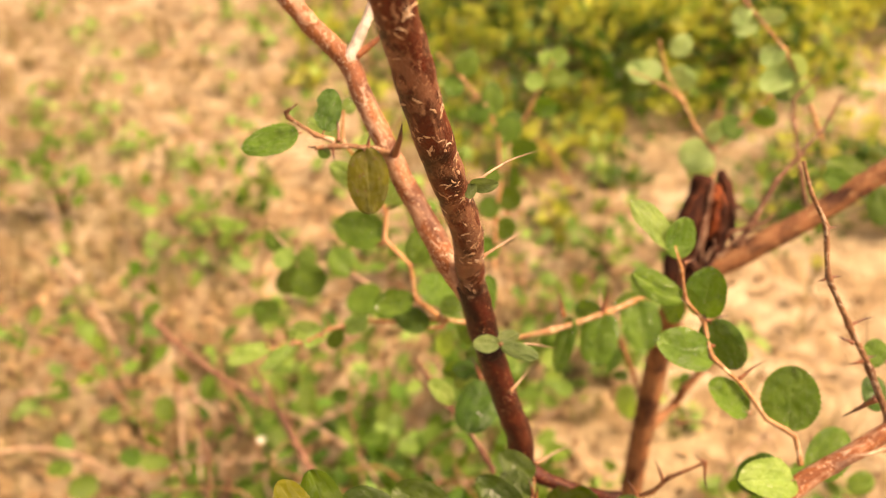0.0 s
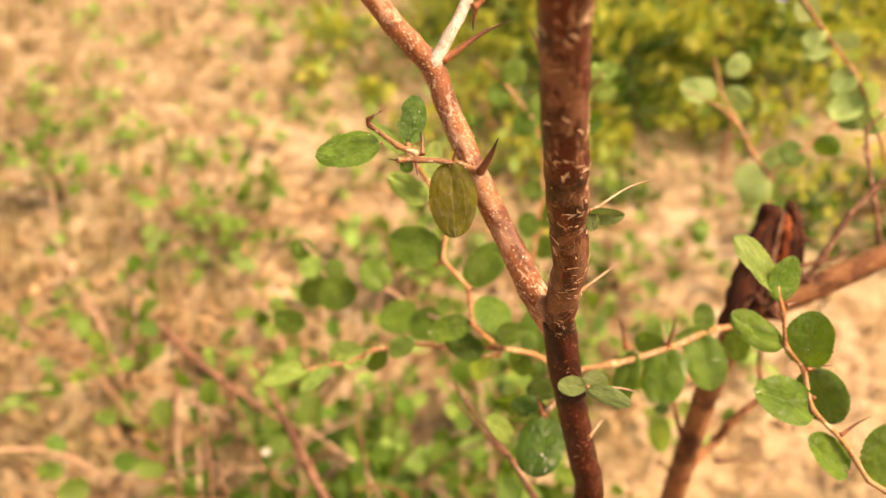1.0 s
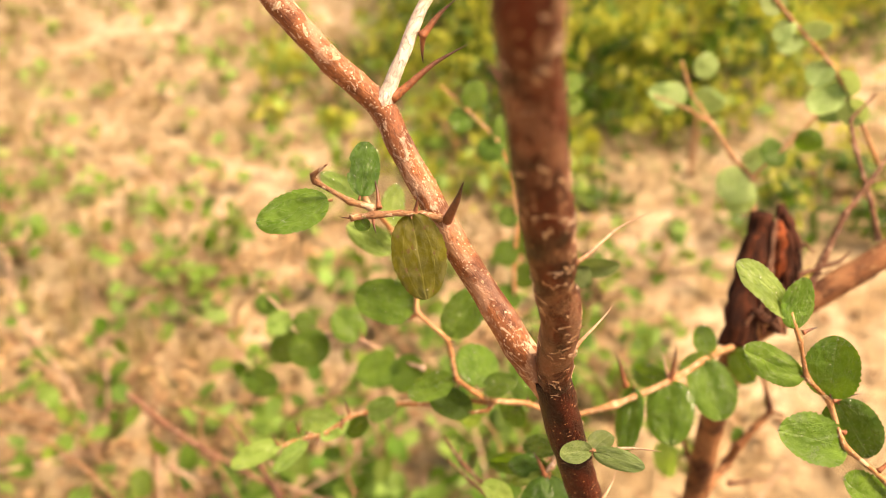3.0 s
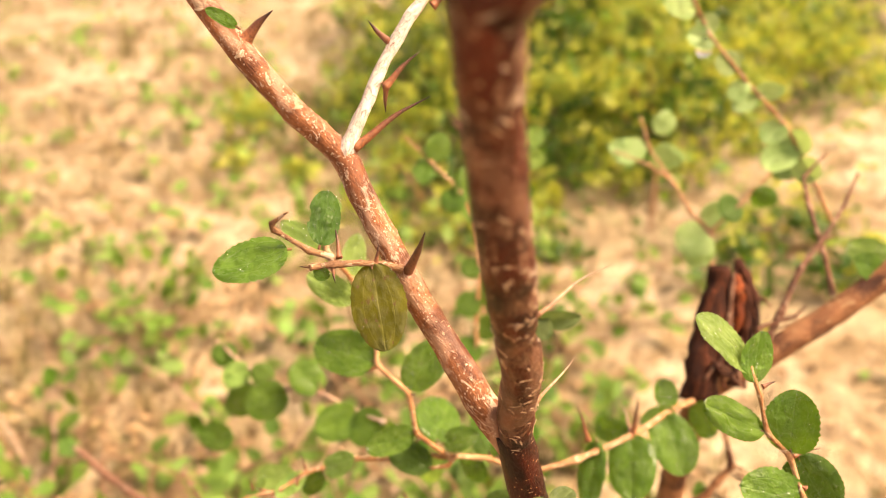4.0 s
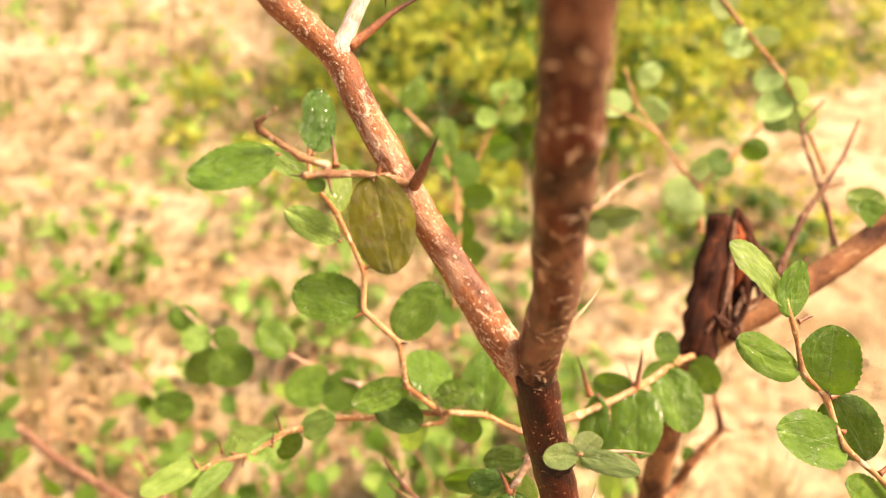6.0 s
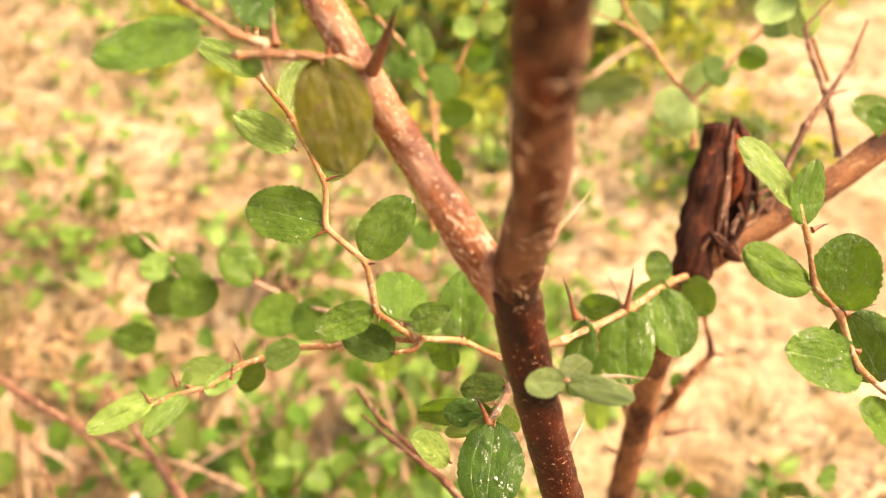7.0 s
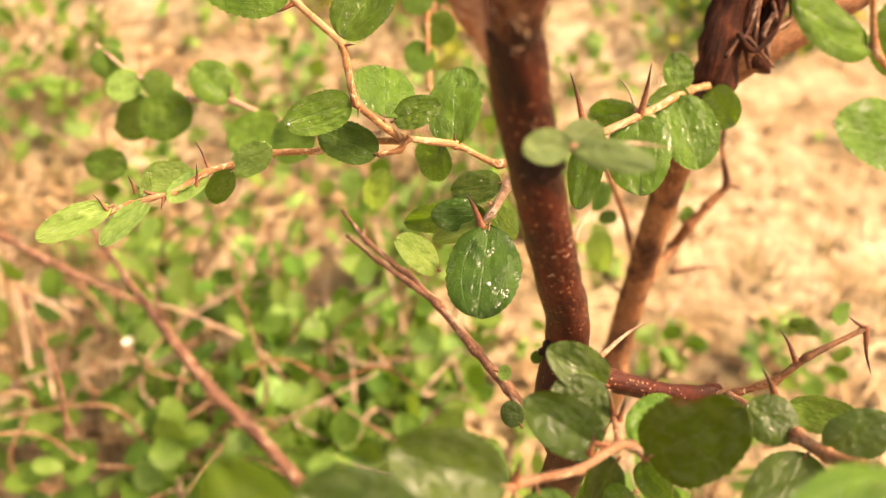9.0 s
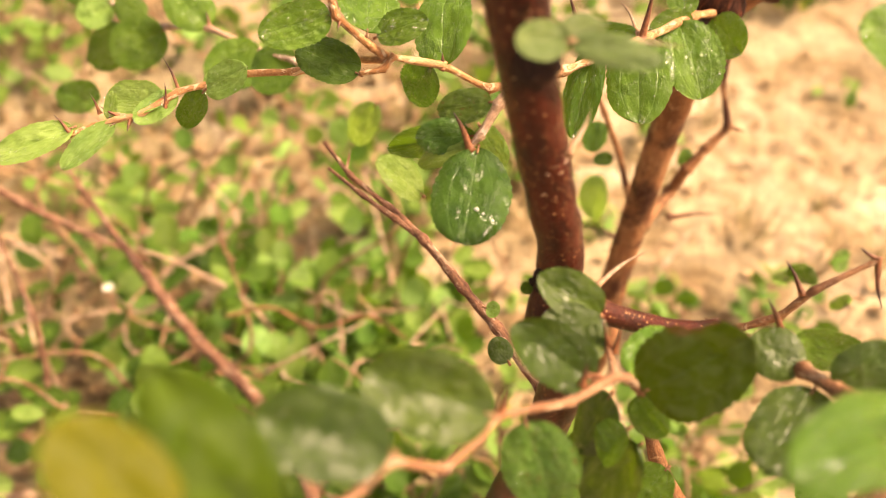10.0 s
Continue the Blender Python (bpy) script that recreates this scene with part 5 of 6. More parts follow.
leaf(twig_q, (0.2086, 0.6075, 0.6299), (0.2240, 0.6121, 0.6410), 0.0181, (0.07, -0.95, 0.30), LEAF_SHEEN)
leaf(twig_q, (0.2240, 0.5381, 0.5918), (0.2441, 0.5398, 0.5987), 0.0202, (-0.02, -0.96, 0.29), LEAF_SHEEN)
leaf(twig_q, (0.2276, 0.5289, 0.5868), (0.2052, 0.5258, 0.5773), 0.0292, (-0.27, -0.52, 0.81), LEAF_SHEEN)
leaf(twig_q, (0.2272, 0.5254, 0.5807), (0.2123, 0.5192, 0.5671), 0.0208, (-0.48, -0.47, 0.74), LEAF_SHEEN)
leaf(twig_q, (0.1857, 0.6000, 0.6182), (0.1734, 0.6035, 0.6218), 0.0135, (-0.03, -0.77, 0.63), LEAF_SHEEN)
twig_s = limb(shrub_c, "twig", [(0.0673, 0.5155, 0.4826), (0.0679, 0.5358, 0.5182), (0.0721, 0.5517, 0.5467), (0.0697, 0.5685, 0.5798), (0.0597, 0.5790, 0.6002), (0.0405, 0.5903, 0.6183), (0.0213, 0.6015, 0.6342)], (0.0016, 0.0015, 0.0014, 0.0013, 0.0012, 0.001, 0.0007), TWIG)
leaf(twig_s, (0.0386, 0.5911, 0.6194), (0.0517, 0.5992, 0.6359), 0.0199, (0.24, -0.93, 0.27), LEAF)
leaf(twig_s, (0.0423, 0.5882, 0.6147), (0.0260, 0.5880, 0.6112), 0.0190, (-0.14, -0.70, 0.70), LEAF)
leaf(twig_s, (0.0597, 0.5790, 0.6002), (0.0489, 0.5731, 0.5878), 0.0199, (-0.35, -0.69, 0.63), LEAF)
leaf(twig_s, (0.0655, 0.5751, 0.5927), (0.0649, 0.5883, 0.6158), 0.0191, (0.22, -0.84, 0.49), LEAF)
leaf(twig_s, (0.0708, 0.5666, 0.5761), (0.0859, 0.5731, 0.5903), 0.0217, (0.13, -0.95, 0.29), LEAF)
leaf(twig_s, (0.0717, 0.5555, 0.5541), (0.0590, 0.5528, 0.5469), 0.0174, (-0.29, -0.60, 0.74), LEAF)
leaf(twig_s, (0.0717, 0.5476, 0.5396), (0.0865, 0.5399, 0.5289), 0.0218, (-0.30, -0.92, 0.25), LEAF)
leaf(twig_s, (0.0687, 0.5357, 0.5182), (0.0811, 0.5283, 0.5075), 0.0218, (-0.30, -0.91, 0.29), LEAF)
leaf(twig_s, (0.0696, 0.5438, 0.5325), (0.0555, 0.5392, 0.5218), 0.0201, (-0.36, -0.59, 0.72), LEAF)
leaf(twig_s, (0.0687, 0.5276, 0.5040), (0.0558, 0.5229, 0.4933), 0.0218, (-0.39, -0.57, 0.72), LEAF)
twig_t = limb(shrub_c, "twig", [(0.0793, 0.5761, 0.4890), (0.0808, 0.5925, 0.5219), (0.0828, 0.6072, 0.5527), (0.0942, 0.6137, 0.5690), (0.1101, 0.6263, 0.5973), (0.1180, 0.6313, 0.6158)], (0.0016, 0.0014, 0.0012, 0.0011, 0.001, 0.0007), TWIG)
leaf(twig_t, (0.1172, 0.6308, 0.6139), (0.1059, 0.6362, 0.6183), 0.0152, (-0.12, -0.77, 0.63), LEAF_YOUNG)
leaf(twig_t, (0.1172, 0.6308, 0.6139), (0.1295, 0.6343, 0.6226), 0.0168, (0.14, -0.97, 0.19), LEAF_YOUNG)
leaf(twig_t, (0.1113, 0.6273, 0.6010), (0.0952, 0.6267, 0.5954), 0.0170, (-0.21, -0.72, 0.66), LEAF_YOUNG)
leaf(twig_t, (0.1124, 0.6263, 0.5993), (0.1312, 0.6264, 0.6050), 0.0178, (-0.02, -1.00, 0.07), LEAF_YOUNG)
leaf(twig_t, (0.1026, 0.6179, 0.5798), (0.1223, 0.6144, 0.5807), 0.0204, (-0.18, -0.98, 0.05), LEAF)
leaf(twig_t, (0.0930, 0.6139, 0.5689), (0.0762, 0.6146, 0.5649), 0.0222, (-0.20, -0.69, 0.70), LEAF)
leaf(twig_t, (0.0857, 0.6086, 0.5564), (0.0668, 0.6199, 0.5671), 0.0171, (-0.03, -0.71, 0.70), LEAF)
leaf(twig_t, (0.0834, 0.6045, 0.5474), (0.1070, 0.5991, 0.5468), 0.0215, (-0.22, -0.97, 0.12), LEAF)
leaf(twig_t, (0.0519, 0.6504, 0.6143), (0.0472, 0.6433, 0.6026), 0.0187, (-0.36, -0.72, 0.59), LEAF)
leaf(twig_t, (0.0812, 0.5978, 0.5328), (0.0855, 0.5855, 0.5164), 0.0216, (-0.51, -0.75, 0.42), LEAF)

# peeling bark
FRONT = Vector((0.25, -0.75, 0.6)).normalized()
bark_flakes(right_fork, 95, 11, (0.0014, 0.0045), (0.00022, 0.0005), FLAKE, FRONT)
bark_flakes(left_fork, 22, 12, (0.002, 0.006), (0.0005, 0.0013), FLAKE, FRONT, (0.55, 0.97))
bark_flakes(left_fork, 110, 13, (0.0004, 0.0013), (0.00014, 0.00042), FLAKE, FRONT, (0.1, 0.6))
bark_flakes(stem, 14, 14, (0.0012, 0.003), (0.0002, 0.0004), FLAKE, FRONT, (0.82, 0.99))

# scars, dark lumps and swellings
knot(white_branch, (-0.0122, 0.3308, 0.7402), 0.0036, BARK_PALE, (0.9, 0.8, 1.3))
thorn(white_branch, (0.0198, 0.3500, 0.7864), (0.0300, 0.3520, 0.7940), 0.0014, THORN)
knot(right_fork, (0.0340, 0.2431, 0.7257), 0.003, KNOT, (1, 1, 1.2))
knot(right_fork, (0.0123, 0.2053, 0.8219), 0.0042, KNOT, (0.9, 0.9, 1.2))
# flattened dark lump on the stem, just below the small leaves
knot(stem, (0.0482, 0.2604, 0.6384), 0.0044, KNOT, (1.0, 0.5, 1.5))
knot(stem, (0.0589, 0.2578, 0.5697), 0.0028, KNOT, (1, 1, 1.4))
knot(hook, (0.1094, 0.2486, 0.5496), 0.003, KNOT, (1.3, 1, 0.8))
knot(left_fork, (-0.0467, 0.3545, 0.7736), 0.0032, BARK, (1, 1, 1))
knot(left_fork, (0.0046, 0.3041, 0.7106), 0.0026, BARK, (1, 1, 1))
DROP_PLACE = (0.2075, 0.5470, 0.7098)

# thick low stems on the left
stem_d = limb(shrub_d, "stem", [(-0.2002, 0.6473, 0.2728), (-0.1639, 0.5914, 0.2526), (-0.1359, 0.5484, 0.2417), (-0.1037, 0.5036, 0.2235), (-0.0787, 0.4737, 0.2165), (-0.0544, 0.4456, 0.2041), (-0.0325, 0.4149, 0.1892), (-0.0203, 0.3812, 0.1497)], (0.0022, 0.003, 0.0044, 0.0048, 0.005, 0.0052, 0.0054, 0.0058), DEAD)
stem_e = limb(shrub_d, "stem", [(-0.2927, 0.6469, 0.3108), (-0.2592, 0.6229, 0.2950), (-0.2295, 0.6046, 0.2838), (-0.2056, 0.5940, 0.2717), (-0.1737, 0.5835, 0.2544), (-0.1353, 0.5666, 0.2394)], (0.0034, 0.0036, 0.0034, 0.003, 0.0024, 0.0014), DEAD)
stem_f = limb(shrub_d, "stem", [(-0.2413, 0.5783, 0.2843), (-0.2302, 0.5540, 0.2635), (-0.2160, 0.5163, 0.2308), (-0.2206, 0.4955, 0.1824)], (0.0012, 0.0016, 0.002, 0.0022), DEAD)
stem_g = limb(shrub_d, "stem", [(-0.0792, 0.5215, 0.2171), (-0.0436, 0.5268, 0.2156), (-0.0087, 0.5085, 0.2071), (0.0325, 0.5026, 0.2238), (0.0602, 0.4724, 0.2304)], (0.001, 0.0014, 0.0016, 0.0014, 0.001), BARK_B)

# splinters on the broken shoot
thorn(hook, (0.1123, 0.2493, 0.5481), (0.1140, 0.2525, 0.5512), 0.0011, DEAD)
thorn(hook, (0.1112, 0.2498, 0.5483), (0.1126, 0.2520, 0.5505), 0.0011, DEAD)
thorn(hook, (0.1125, 0.2487, 0.5477), (0.1154, 0.2504, 0.5497), 0.0011, DEAD)
thorn(hook, (0.1117, 0.2504, 0.5489), (0.1104, 0.2529, 0.5508), 0.0011, DEAD)
FLOWER_PLACE = (-0.1729, 0.5610, 0.2170)
# -- end of twigs and leaves --

for k, (twig, per_leaf) in enumerate([(twig_c, 75), (twig_g, 55), (twig_e, 36), (twig_a, 12), (twig_b, 16), (twig_d, 4)]):
    dew(twig, per_leaf, 500 + k)


def hanging_drop(place, r):
    """A rain drop hanging from a twig."""
    bm = bmesh.new()
    bmesh.ops.create_uvsphere(bm, u_segments=20, v_segments=14, radius=r)
    for v in bm.verts:
        if v.co.z > 0:
            v.co.z *= 1.5
            v.co.x *= 1 - 0.45 * v.co.z / (1.5 * r)
            v.co.y *= 1 - 0.45 * v.co.z / (1.5 * r)
        v.co += Vector(place)
    me = bpy.data.meshes.new("water_drop")
    bm.to_mesh(me)
    bm.free()
    me.polygons.foreach_set("use_smooth", [True] * len(me.polygons))
    me.materials.append(WATER)
    return tagged(new("water_drop", me), "clear rain drop hanging from a pale twig", "water drop")


hanging_drop(DROP_PLACE, 0.0052)


def white_flower(place):
    """A small five-petalled flower among the low shrubs."""
    pale, t, p = material("white_petal")
    grain = node(t, "ShaderNodeTexNoise", Scale=300.0, Detail=3.0)
    shade = ramp(t, grain.outputs[0], (0.35, (0.5, 0.5, 0.38)), (0.65, (0.66, 0.65, 0.54)))
    t.links.new(shade.outputs[0], p.inputs["Base Color"])
    top = thing("flower", place, "small white flower among the low shrub leaves", "flower")
    stalk = limb(top, "stalk", [(place[0] + 0.012, place[1] + 0.01, place[2] - 0.05), (place[0] + 0.004, place[1] + 0.003, place[2] - 0.02), place], (0.0008, 0.0007, 0.0006), TWIG_PALE)
    for k in range(5):
        v, f, uvs = blade(0.0055, 0.0046, 0.3, 0.2, 0.0, 6, k * 2.0)
        petal = mesh_object("petal", v, f, pale, top)
        petal.matrix_basis = Matrix.Translation(place) @ Euler((0, -0.5, k * 1.257)).to_matrix().to_4x4()
    return top


white_flower(FLOWER_PLACE)

# ---- low growth and bushes behind ----
blade_kinds = {}


def shared_blade(mat, kind):
    """One of a few small leaf meshes, one centimetre long, shared by many leaves."""
    key = (mat.name, kind)
    if key not in blade_kinds:
        rng = random.Random(kind + 5)
        v, f, uvs = blade(0.01, 0.01 * rng.uniform(0.66, 0.92), rng.uniform(0.05, 0.35), rng.uniform(-0.1, 0.2), 0.05, 10, kind * 3.1, None, COARSE)
        me = bpy.data.meshes.new("leaf")
        me.from_pydata(v, [], f)
        me.polygons.foreach_set("use_smooth", [True] * len(me.polygons))
        me.materials.append(mat)
        layer = me.uv_layers.new(name="blade")
        layer.data.foreach_set("uv", [c for loop in me.loops for c in uvs[loop.vertex_index]])
        blade_kinds[key] = me
    return blade_kinds[key]


def small_leaf(parent, place, out, size, mat, rng):
    """A small leaf at a place on a stem, pointing along out, its face mostly up."""
    ob = new("leaf", shared_blade(mat, rng.randrange(5)))
    ob.parent = parent
    x = Vector(out).normalized()
    z = Vector((rng.gauss(0, 0.4), rng.gauss(-0.35, 0.4), 1.0))
    z = (z - x * z.dot(x)).normalized()
    turn = Matrix((x, z.cross(x), z)).transposed().to_4x4()
    ob.matrix_basis = Matrix.Translation(place) @ turn @ Matrix.Diagonal((size, size, size, 1))
    return ob


def low_shrub(x, y, height, spread, stems, leaves, seed, label, size=(2.2, 3.7)):
    """A low shrub: thin arching stems from one foot, with leaves in pairs along them."""
    rng = random.Random(seed)
    foot = Vector((x, y, ground_height(x, y) - 0.01))
    top = thing("low_shrub", foot, label, "shrub", "low shrubs on the ground")
    for k in range(stems):
        a = 6.283 * (k + rng.uniform(-0.4, 0.4)) / stems
        reach = spread * rng.uniform(0.35, 1.0)
        end = foot + Vector((math.cos(a) * reach, math.sin(a) * reach, height * rng.uniform(0.5, 1.0)))
        mid = foot.lerp(end, 0.5) + Vector((rng.gauss(0, 0.12) * spread, rng.gauss(0, 0.12) * spread, height * 0.15))
        points = [foot, foot.lerp(mid, 0.5) + Vector((rng.gauss(0, 0.01), 0, 0.01)), mid, mid.lerp(end, 0.55) + Vector((rng.gauss(0, 0.025), rng.gauss(0, 0.025), 0.015)), end]
        stem = limb(top, "stem", points, (0.0034, 0.0027, 0.0021, 0.0016, 0.0008), TWIG_DULL if k % 3 else TWIG_PALE)
        for n in range(int(leaves * 0.55)):
            s = 0.15 + 0.85 * (n + rng.random()) / leaves
            i = min(3, int(s * 4))
            along = (points[i + 1] - points[i]).normalized()
            q = points[i].lerp(points[i + 1], s * 4 - i)
            out = Vector((rng.gauss(0, 1), rng.gauss(0, 1), rng.gauss(0.15, 0.5))) + along * 0.6
            q = q + out.normalized() * rng.uniform(0.001, 0.03)
            q.z = max(q.z, GROUND + 0.015)
            small_leaf(stem, q, out, rng.uniform(*size), rng.choices((LEAF_LOW, LEAF_YOUNG, LEAF), (3.0, 0.9, 3.0))[0], rng)
    return top


LOW = "low shrub with tangled tan stems and small rounded green leaves"
for k, (x, y, h, s, stems, leaves) in enumerate([
        (-0.13, 0.60, 0.42, 0.24, 13, 22),
        (0.02, 0.60, 0.36, 0.20, 11, 22),
        (-0.34, 0.66, 0.42, 0.26, 10, 11),
        (-0.23, 0.53, 0.34, 0.2, 9, 13),
        (0.0, 0.5, 0.3, 0.16, 10, 22),
        (-0.08, 0.72, 0.34, 0.22, 11, 24),
        (-0.20, 0.90, 0.36, 0.26, 8, 14),
        (0.10, 0.86, 0.34, 0.20, 9, 22),
        (-0.52, 0.95, 0.34, 0.28, 8, 11),
        (-0.05, 1.2, 0.3, 0.26, 8, 18),
        (-0.42, 1.35, 0.28, 0.28, 7, 18),
        (-0.85, 1.5, 0.26, 0.3, 7, 18),
        (0.42, 0.66, 0.16, 0.14, 4, 9),
        (0.58, 0.64, 0.12, 0.12, 4, 10),
        (0.40, 0.46, 0.16, 0.13, 5, 12),
        (0.50, 1.32, 0.16, 0.2, 5, 10),
        (0.68, 1.42, 0.16, 0.18, 4, 9),
        (0.36, 1.25, 0.16, 0.16, 5, 10),
        (0.30, 0.95, 0.26, 0.2, 7, 16),
        (0.14, 0.37, 0.36, 0.10, 8, 18),
        (0.21, 0.33, 0.34, 0.15, 12, 26),
        (0.28, 0.36, 0.3, 0.13, 10, 24),
        (0.09, 0.62, 0.3, 0.15, 10, 22),
        (0.05, 0.41, 0.26, 0.13, 10, 24)]):
    low_shrub(x, y, h, s, stems, leaves, 40 + k, LOW)


def simple_material(name, low, high, scale, rough=0.9):
    m, t, p = material(name)
    geo = t.nodes.new("ShaderNodeNewGeometry")
    co = t.nodes.new("ShaderNodeTexCoord")
    n = node(t, "ShaderNodeTexNoise", Scale=scale, Detail=5.0)
    t.links.new(co.outputs["Object"], n.inputs["Vector"])
    a = ramp(t, geo.outputs["Random Per Island"], (0.0, low), (1.0, high))
    b = ramp(t, n.outputs[0], (0.3, (0.6, 0.6, 0.6)), (0.7, (1.1, 1.1, 1.1)))
    t.links.new(mix(t, a.outputs[0], b.outputs[0], 1.0, "MULTIPLY"), p.inputs["Base Color"])
    p.inputs["Roughness"].default_value = rough
    return m


def patchy(x, y, scale, seed):
    return 0.5 + 0.5 * noise.noise((x * scale, y * scale, seed))


def litter():
    """Dry straw, curled dead leaves and small weeds strewn over the soil."""
    rng = random.Random(7)
    straw_v, straw_f, dry_v, dry_f = [], [], [], []
    while len(straw_f) < 9000:
        y = -0.2 + 3.2 * rng.random() ** 1.3
        x = rng.uniform(-0.55, 0.55) * (y + 0.8)
        if rng.random() > patchy(x, y, 4.0, 2.0) ** 1.5:
            continue
        z = ground_height(x, y)
        a, n, w = rng.uniform(0, 6.283), rng.uniform(0.02, 0.09), rng.uniform(0.0006, 0.0018)
        d, e = Vector((math.cos(a), math.sin(a), rng.gauss(0, 0.25))), Vector((-math.sin(a), math.cos(a), 0.2))
        c = Vector((x, y, z + rng.uniform(0.002, 0.02)))
        o = len(straw_v)
        straw_v += [c - d * n / 2 - e * w, c - d * n / 2 + e * w, c + Vector((0, 0, 0.004)) + e * w, c + Vector((0, 0, 0.004)) - e * w, c + d * n / 2]
        straw_f += [(o, o + 1, o + 2, o + 3), (o + 3, o + 2, o + 4)]
    while len(dry_f) < 60000:
        y = -0.2 + 3.2 * rng.random() ** 1.3
        x = rng.uniform(-0.55, 0.55) * (y + 0.8)
        if rng.random() > patchy(x, y, 3.0, 8.0) ** 1.1 * (1.0 if x < 0.2 + 0.15 * y else 0.16) * (1.2 if y < 1.25 else 0.55):
            continue
        z = ground_height(x, y)
        n = rng.uniform(0.010, 0.03)
        turn = Euler((rng.gauss(0, 0.5), rng.gauss(0, 0.5), rng.uniform(0, 6.283))).to_matrix()
        c = Vector((x, y, z + rng.uniform(0.003, 0.012)))
        o = len(dry_v)
        for u, v, h in ((-0.5, 0, 0.08), (-0.2, -0.3, 0.12), (-0.2, 0.3, 0.12), (0.2, -0.28, 0.1), (0.2, 0.28, 0.14), (0.5, 0, 0), (0, 0, 0)):
            dry_v.append(c + turn @ Vector((u * n, v * n, h * n)))
        dry_f += [tuple(o + k for k in f) for f in ((0, 1, 6), (0, 6, 2), (1, 3, 6), (2, 6, 4), (3, 5, 6), (4, 6, 5))]
    tagged(mesh_object("straw", straw_v, straw_f, simple_material("straw", (0.42, 0.29, 0.15), (0.66, 0.5, 0.3), 60), smooth=False), "pale dry straw strewn over the soil", "straw", kind="stuff")
    tagged(mesh_object("dry_leaves", dry_v, dry_f, simple_material("dry_leaf", (0.16, 0.088, 0.04), (0.47, 0.31, 0.165), 90), smooth=False), "brown and tan dead leaves lying on the soil", "dead leaves", kind="stuff")


litter()


def dry_grass():
    """Thin tufts of dry and olive grass in drifts over the soil."""
    rng = random.Random(57)
    verts, faces = [], []
    tufts = 0
    while tufts < 1200:
        y = 0.7 + 3.6 * rng.random()
        x = rng.uniform(-0.75, 0.75) * (y + 0.9)
        bare = 1.0 if x < 0.2 + 0.1 * y else 0.12
        if rng.random() > bare * max(0, patchy(x, y, 1.9, 31.0) - 0.3) * 2.2:
            continue
        tufts += 1
        base = Vector((x, y, ground_height(x, y) - 0.004))
        for k in range(rng.randint(7, 14)):
            a, lean, tall, w = rng.uniform(0, 6.283), rng.uniform(0.1, 0.9), rng.uniform(0.03, 0.11), rng.uniform(0.0008, 0.0018)
            d, e = Vector((math.cos(a), math.sin(a), 0)), Vector((-math.sin(a), math.cos(a), 0)) * w
            foot = base + d * rng.uniform(0, 0.015)
            mid = foot + d * tall * lean * 0.4 + Vector((0, 0, tall * 0.65))
            tip = foot + d * tall * lean + Vector((0, 0, tall * (1 - 0.35 * lean)))
            o = len(verts)
            verts += [foot - e, foot + e, mid + e * 0.8, mid - e * 0.8, tip]
            faces += [(o, o + 1, o + 2, o + 3), (o + 3, o + 2, o + 4)]
    tagged(mesh_object("dry_grass", verts, faces, simple_material("dry_grass", (0.32, 0.22, 0.1), (0.17, 0.17, 0.05), 40), smooth=False), "tufts of thin dry olive and tan grass on the soil", "grass", kind="stuff")


dry_grass()


def weeds():
    """Small green seedlings in drifts over the ground."""
    rng = random.Random(21)
    spots = [[], [], []]
    while sum(map(len, spots)) < 1300:
        y = 0.35 + 2.4 * rng.random()
        x = rng.uniform(-0.62, 0.62) * (y + 0.6)
        bare = 1.0 if x < 0.35 + 0.1 * y else 0.12
        if y > 2.0:
            bare = 0.6
        if rng.random() > bare * max(0, patchy(x, y, 2.6, 4.0) - 0.25) * 1.9:
            continue
        base = Vector((x, y, ground_height(x, y)))
        tall = rng.uniform(0.01, 0.10)
        for k in range(rng.randint(3, 8)):
            spots[rng.choices(range(3), (3, 4, 1))[0]].append(base + Vector((rng.gauss(0, 0.014), rng.gauss(0, 0.014), tall * rng.uniform(0.4, 1))))
    top = thing("weeds", (0, 0.8, GROUND), "small light green weeds growing in drifts on the soil", "weeds", kind="stuff")
    for mat, some in zip((LEAF_LOW, LEAF_YOUNG, LEAF), spots):
        scatter_leaves("leaves", top, some, mat, 300 + len(some), (0.02, 0.036), 0.5, (0.6, 0.9))


weeds()


def far_growth():
    """Thin low growth farther off, in drifts."""
    rng = random.Random(33)
    spots = [[], []]
    while sum(map(len, spots)) < 1500:
        y = 1.6 + 4.0 * rng.random()
        x = rng.uniform(-0.62, 0.4) * (y + 0.6)
        if rng.random() > max(0, patchy(x, y, 1.3, 14.0) - 0.3) * 1.6:
            continue
        base = Vector((x, y, ground_height(x, y)))
        tall = rng.uniform(0.02, 0.2)
        for k in range(rng.randint(3, 7)):
            spots[rng.randrange(2)].append(base + Vector((rng.gauss(0, 0.03), rng.gauss(0, 0.03), tall * rng.uniform(0.2, 1))))
    top = thing("weeds", (0, 3.0, GROUND), "thin olive weeds in drifts on pale sandy soil", "weeds", kind="stuff")
    for mat, some in zip((LEAF_LOW, LEAF_YOUNG), spots):
        scatter_leaves("leaves", top, some, mat, 700 + len(some), (0.022, 0.042))


far_growth()


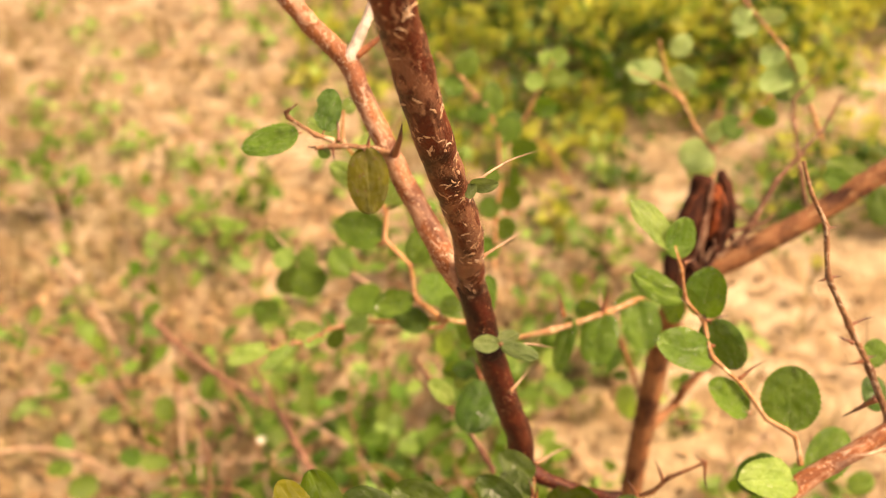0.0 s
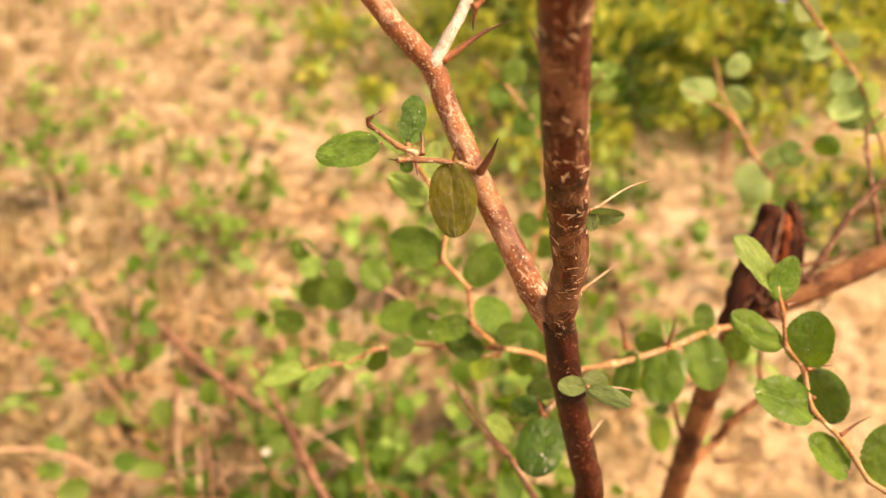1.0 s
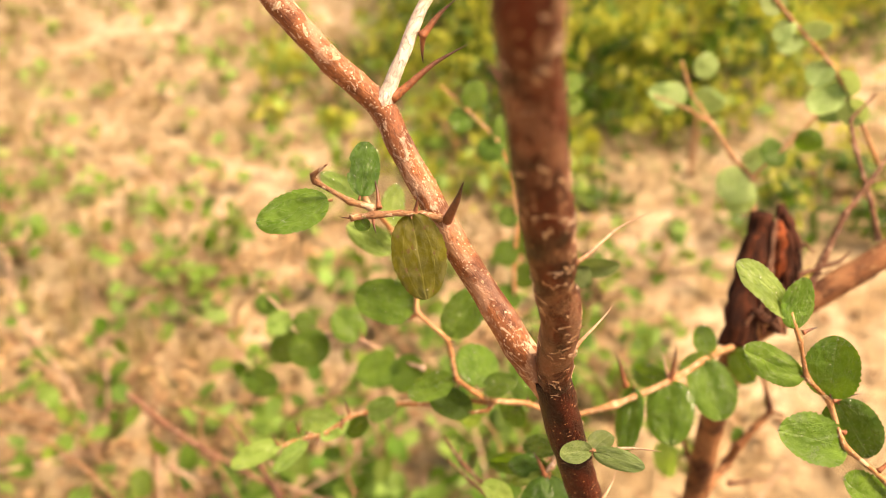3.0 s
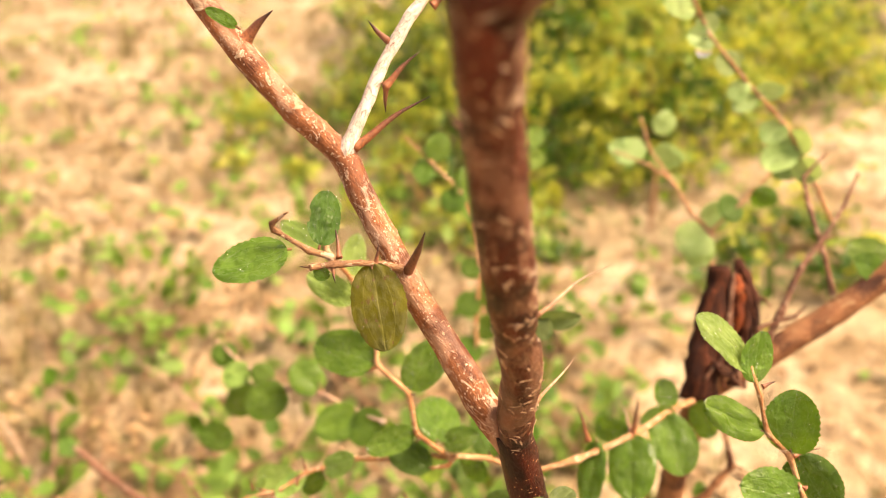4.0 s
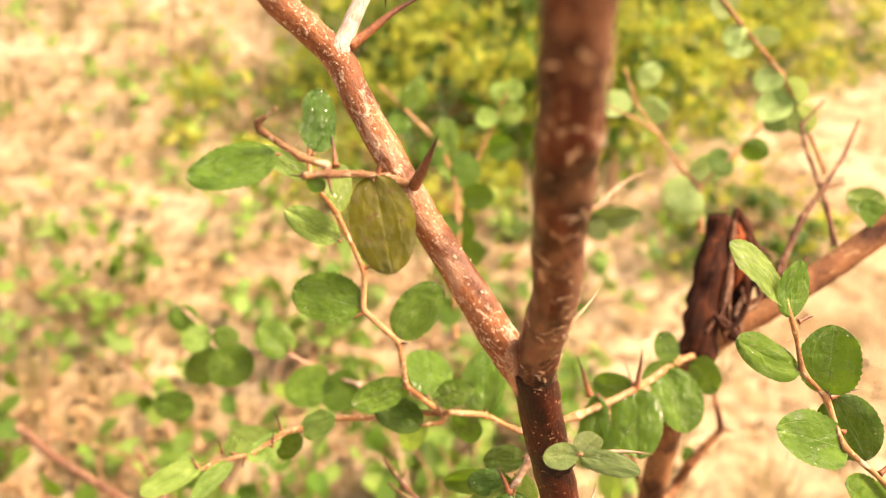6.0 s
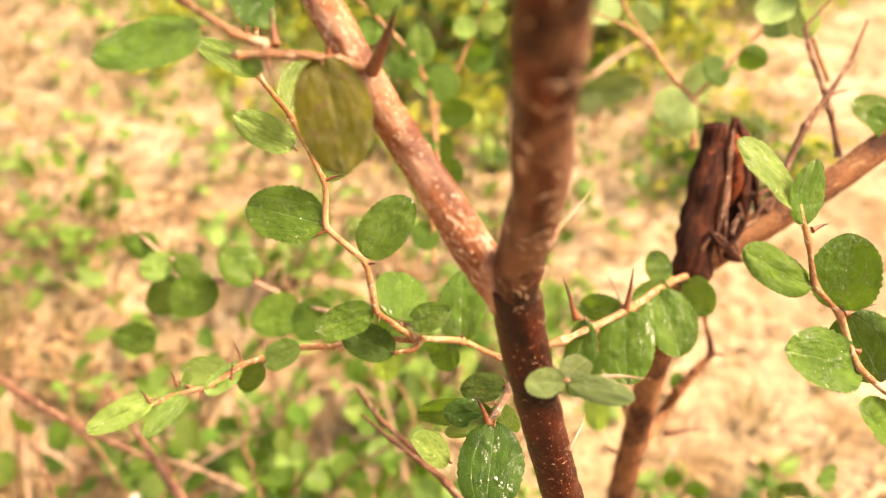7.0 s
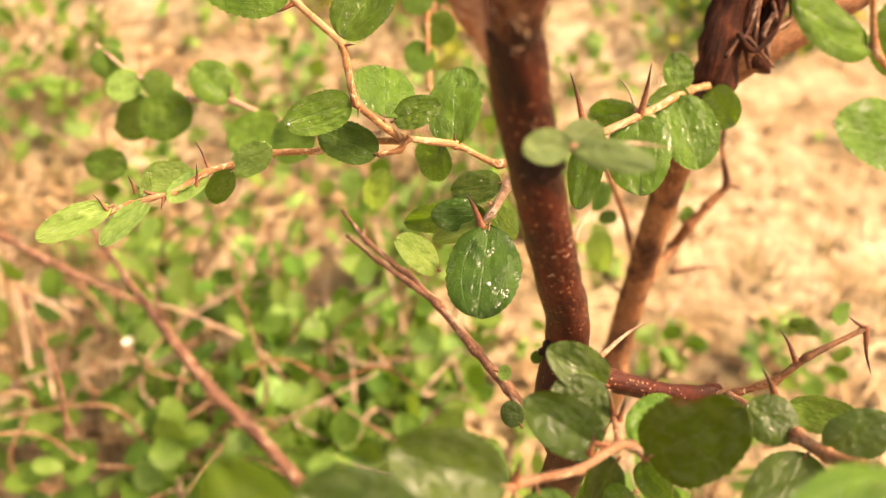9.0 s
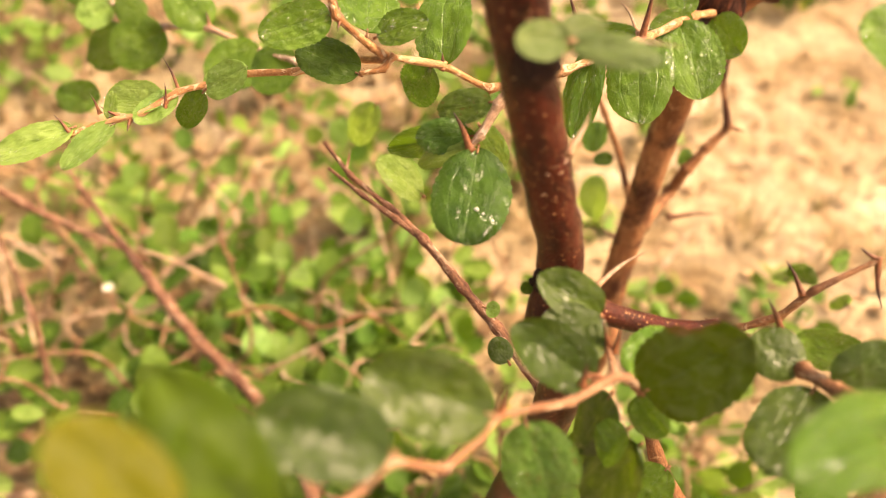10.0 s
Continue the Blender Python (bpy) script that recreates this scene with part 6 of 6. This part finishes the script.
def bush(x, y, radius, height, clumps, seed, size=(0.022, 0.042)):
    """A dense leafy bush: stems and many clumps of small leaves with gaps between; dark leaves paint the shade."""
    rng = random.Random(seed)
    z = ground_height(x, y)
    top = thing("bush", (x, y, z), "dense green bush with small leaves growing on sandy ground", "bush", "bushes behind")
    foot = Vector((x, y, z))
    spots = [[], [], []]
    heads = []
    for k in range(clumps * 12):
        if len(heads) == clumps:
            break
        a, e = rng.uniform(0, 6.283), rng.random()
        r = radius * math.sqrt(rng.uniform(0.1, 1))
        c = foot + Vector((math.cos(a) * r, math.sin(a) * r, height * (1 - 0.75 * (r / radius) ** 2) * (0.55 + 0.6 * e)))
        if all((c - h).length > 0.125 for h in heads):
            heads.append(c)
    for k, c in enumerate(heads):
        if k % 4 == 0:
            limb(top, "stem", [foot, foot.lerp(c, 0.5) + Vector((0, 0, 0.05)), c], (0.006, 0.004, 0.0015), BARK_B)
        lightness, loose = rng.random(), rng.uniform(0.028, 0.052)
        # about a third of the clumps go mostly dark, painting shaded holes
        for n in range(64):
            q = c + Vector((rng.gauss(0, 1), rng.gauss(0, 1), rng.gauss(0, 0.7))) * loose
            q.z = max(q.z, GROUND + 0.01)
            spots[rng.choices(range(3), (4.0, 0.2 + 1.6 * lightness, 0.3) if lightness > 0.3 else (1.0, 0.0, 5.0))[0]].append(q)
    # dark leaves through the core stand in for the bush's inner shade
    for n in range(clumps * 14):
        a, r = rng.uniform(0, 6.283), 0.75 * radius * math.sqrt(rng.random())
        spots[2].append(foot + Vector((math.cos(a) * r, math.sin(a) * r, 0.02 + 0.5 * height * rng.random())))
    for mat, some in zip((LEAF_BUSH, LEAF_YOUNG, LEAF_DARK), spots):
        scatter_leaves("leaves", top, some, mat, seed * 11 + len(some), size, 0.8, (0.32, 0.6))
    return top


for k, (x, y, r, h, clumps) in enumerate([
        (0.42, 2.15, 0.34, 0.38, 38), (0.85, 2.2, 0.34, 0.42, 46), (0.62, 2.65, 0.4, 0.5, 56), (1.08, 2.75, 0.4, 0.5, 50),
        (0.2, 2.65, 0.3, 0.32, 22), (-0.22, 2.4, 0.3, 0.1, 8), (0.32, 1.55, 0.26, 0.1, 3), (0.68, 1.7, 0.3, 0.12, 4), (0.14, 1.85, 0.24, 0.12, 6), (0.95, 1.55, 0.24, 0.1, 6), (0.5, 3.3, 0.6, 0.55, 60), (1.5, 3.5, 0.6, 0.6, 50),
        (1.45, 2.7, 0.4, 0.34, 26), (2.1, 3.6, 0.6, 0.4, 30), (1.9, 2.9, 0.4, 0.22, 12)]):
    bush(x, y, r, h, clumps, 90 + k)
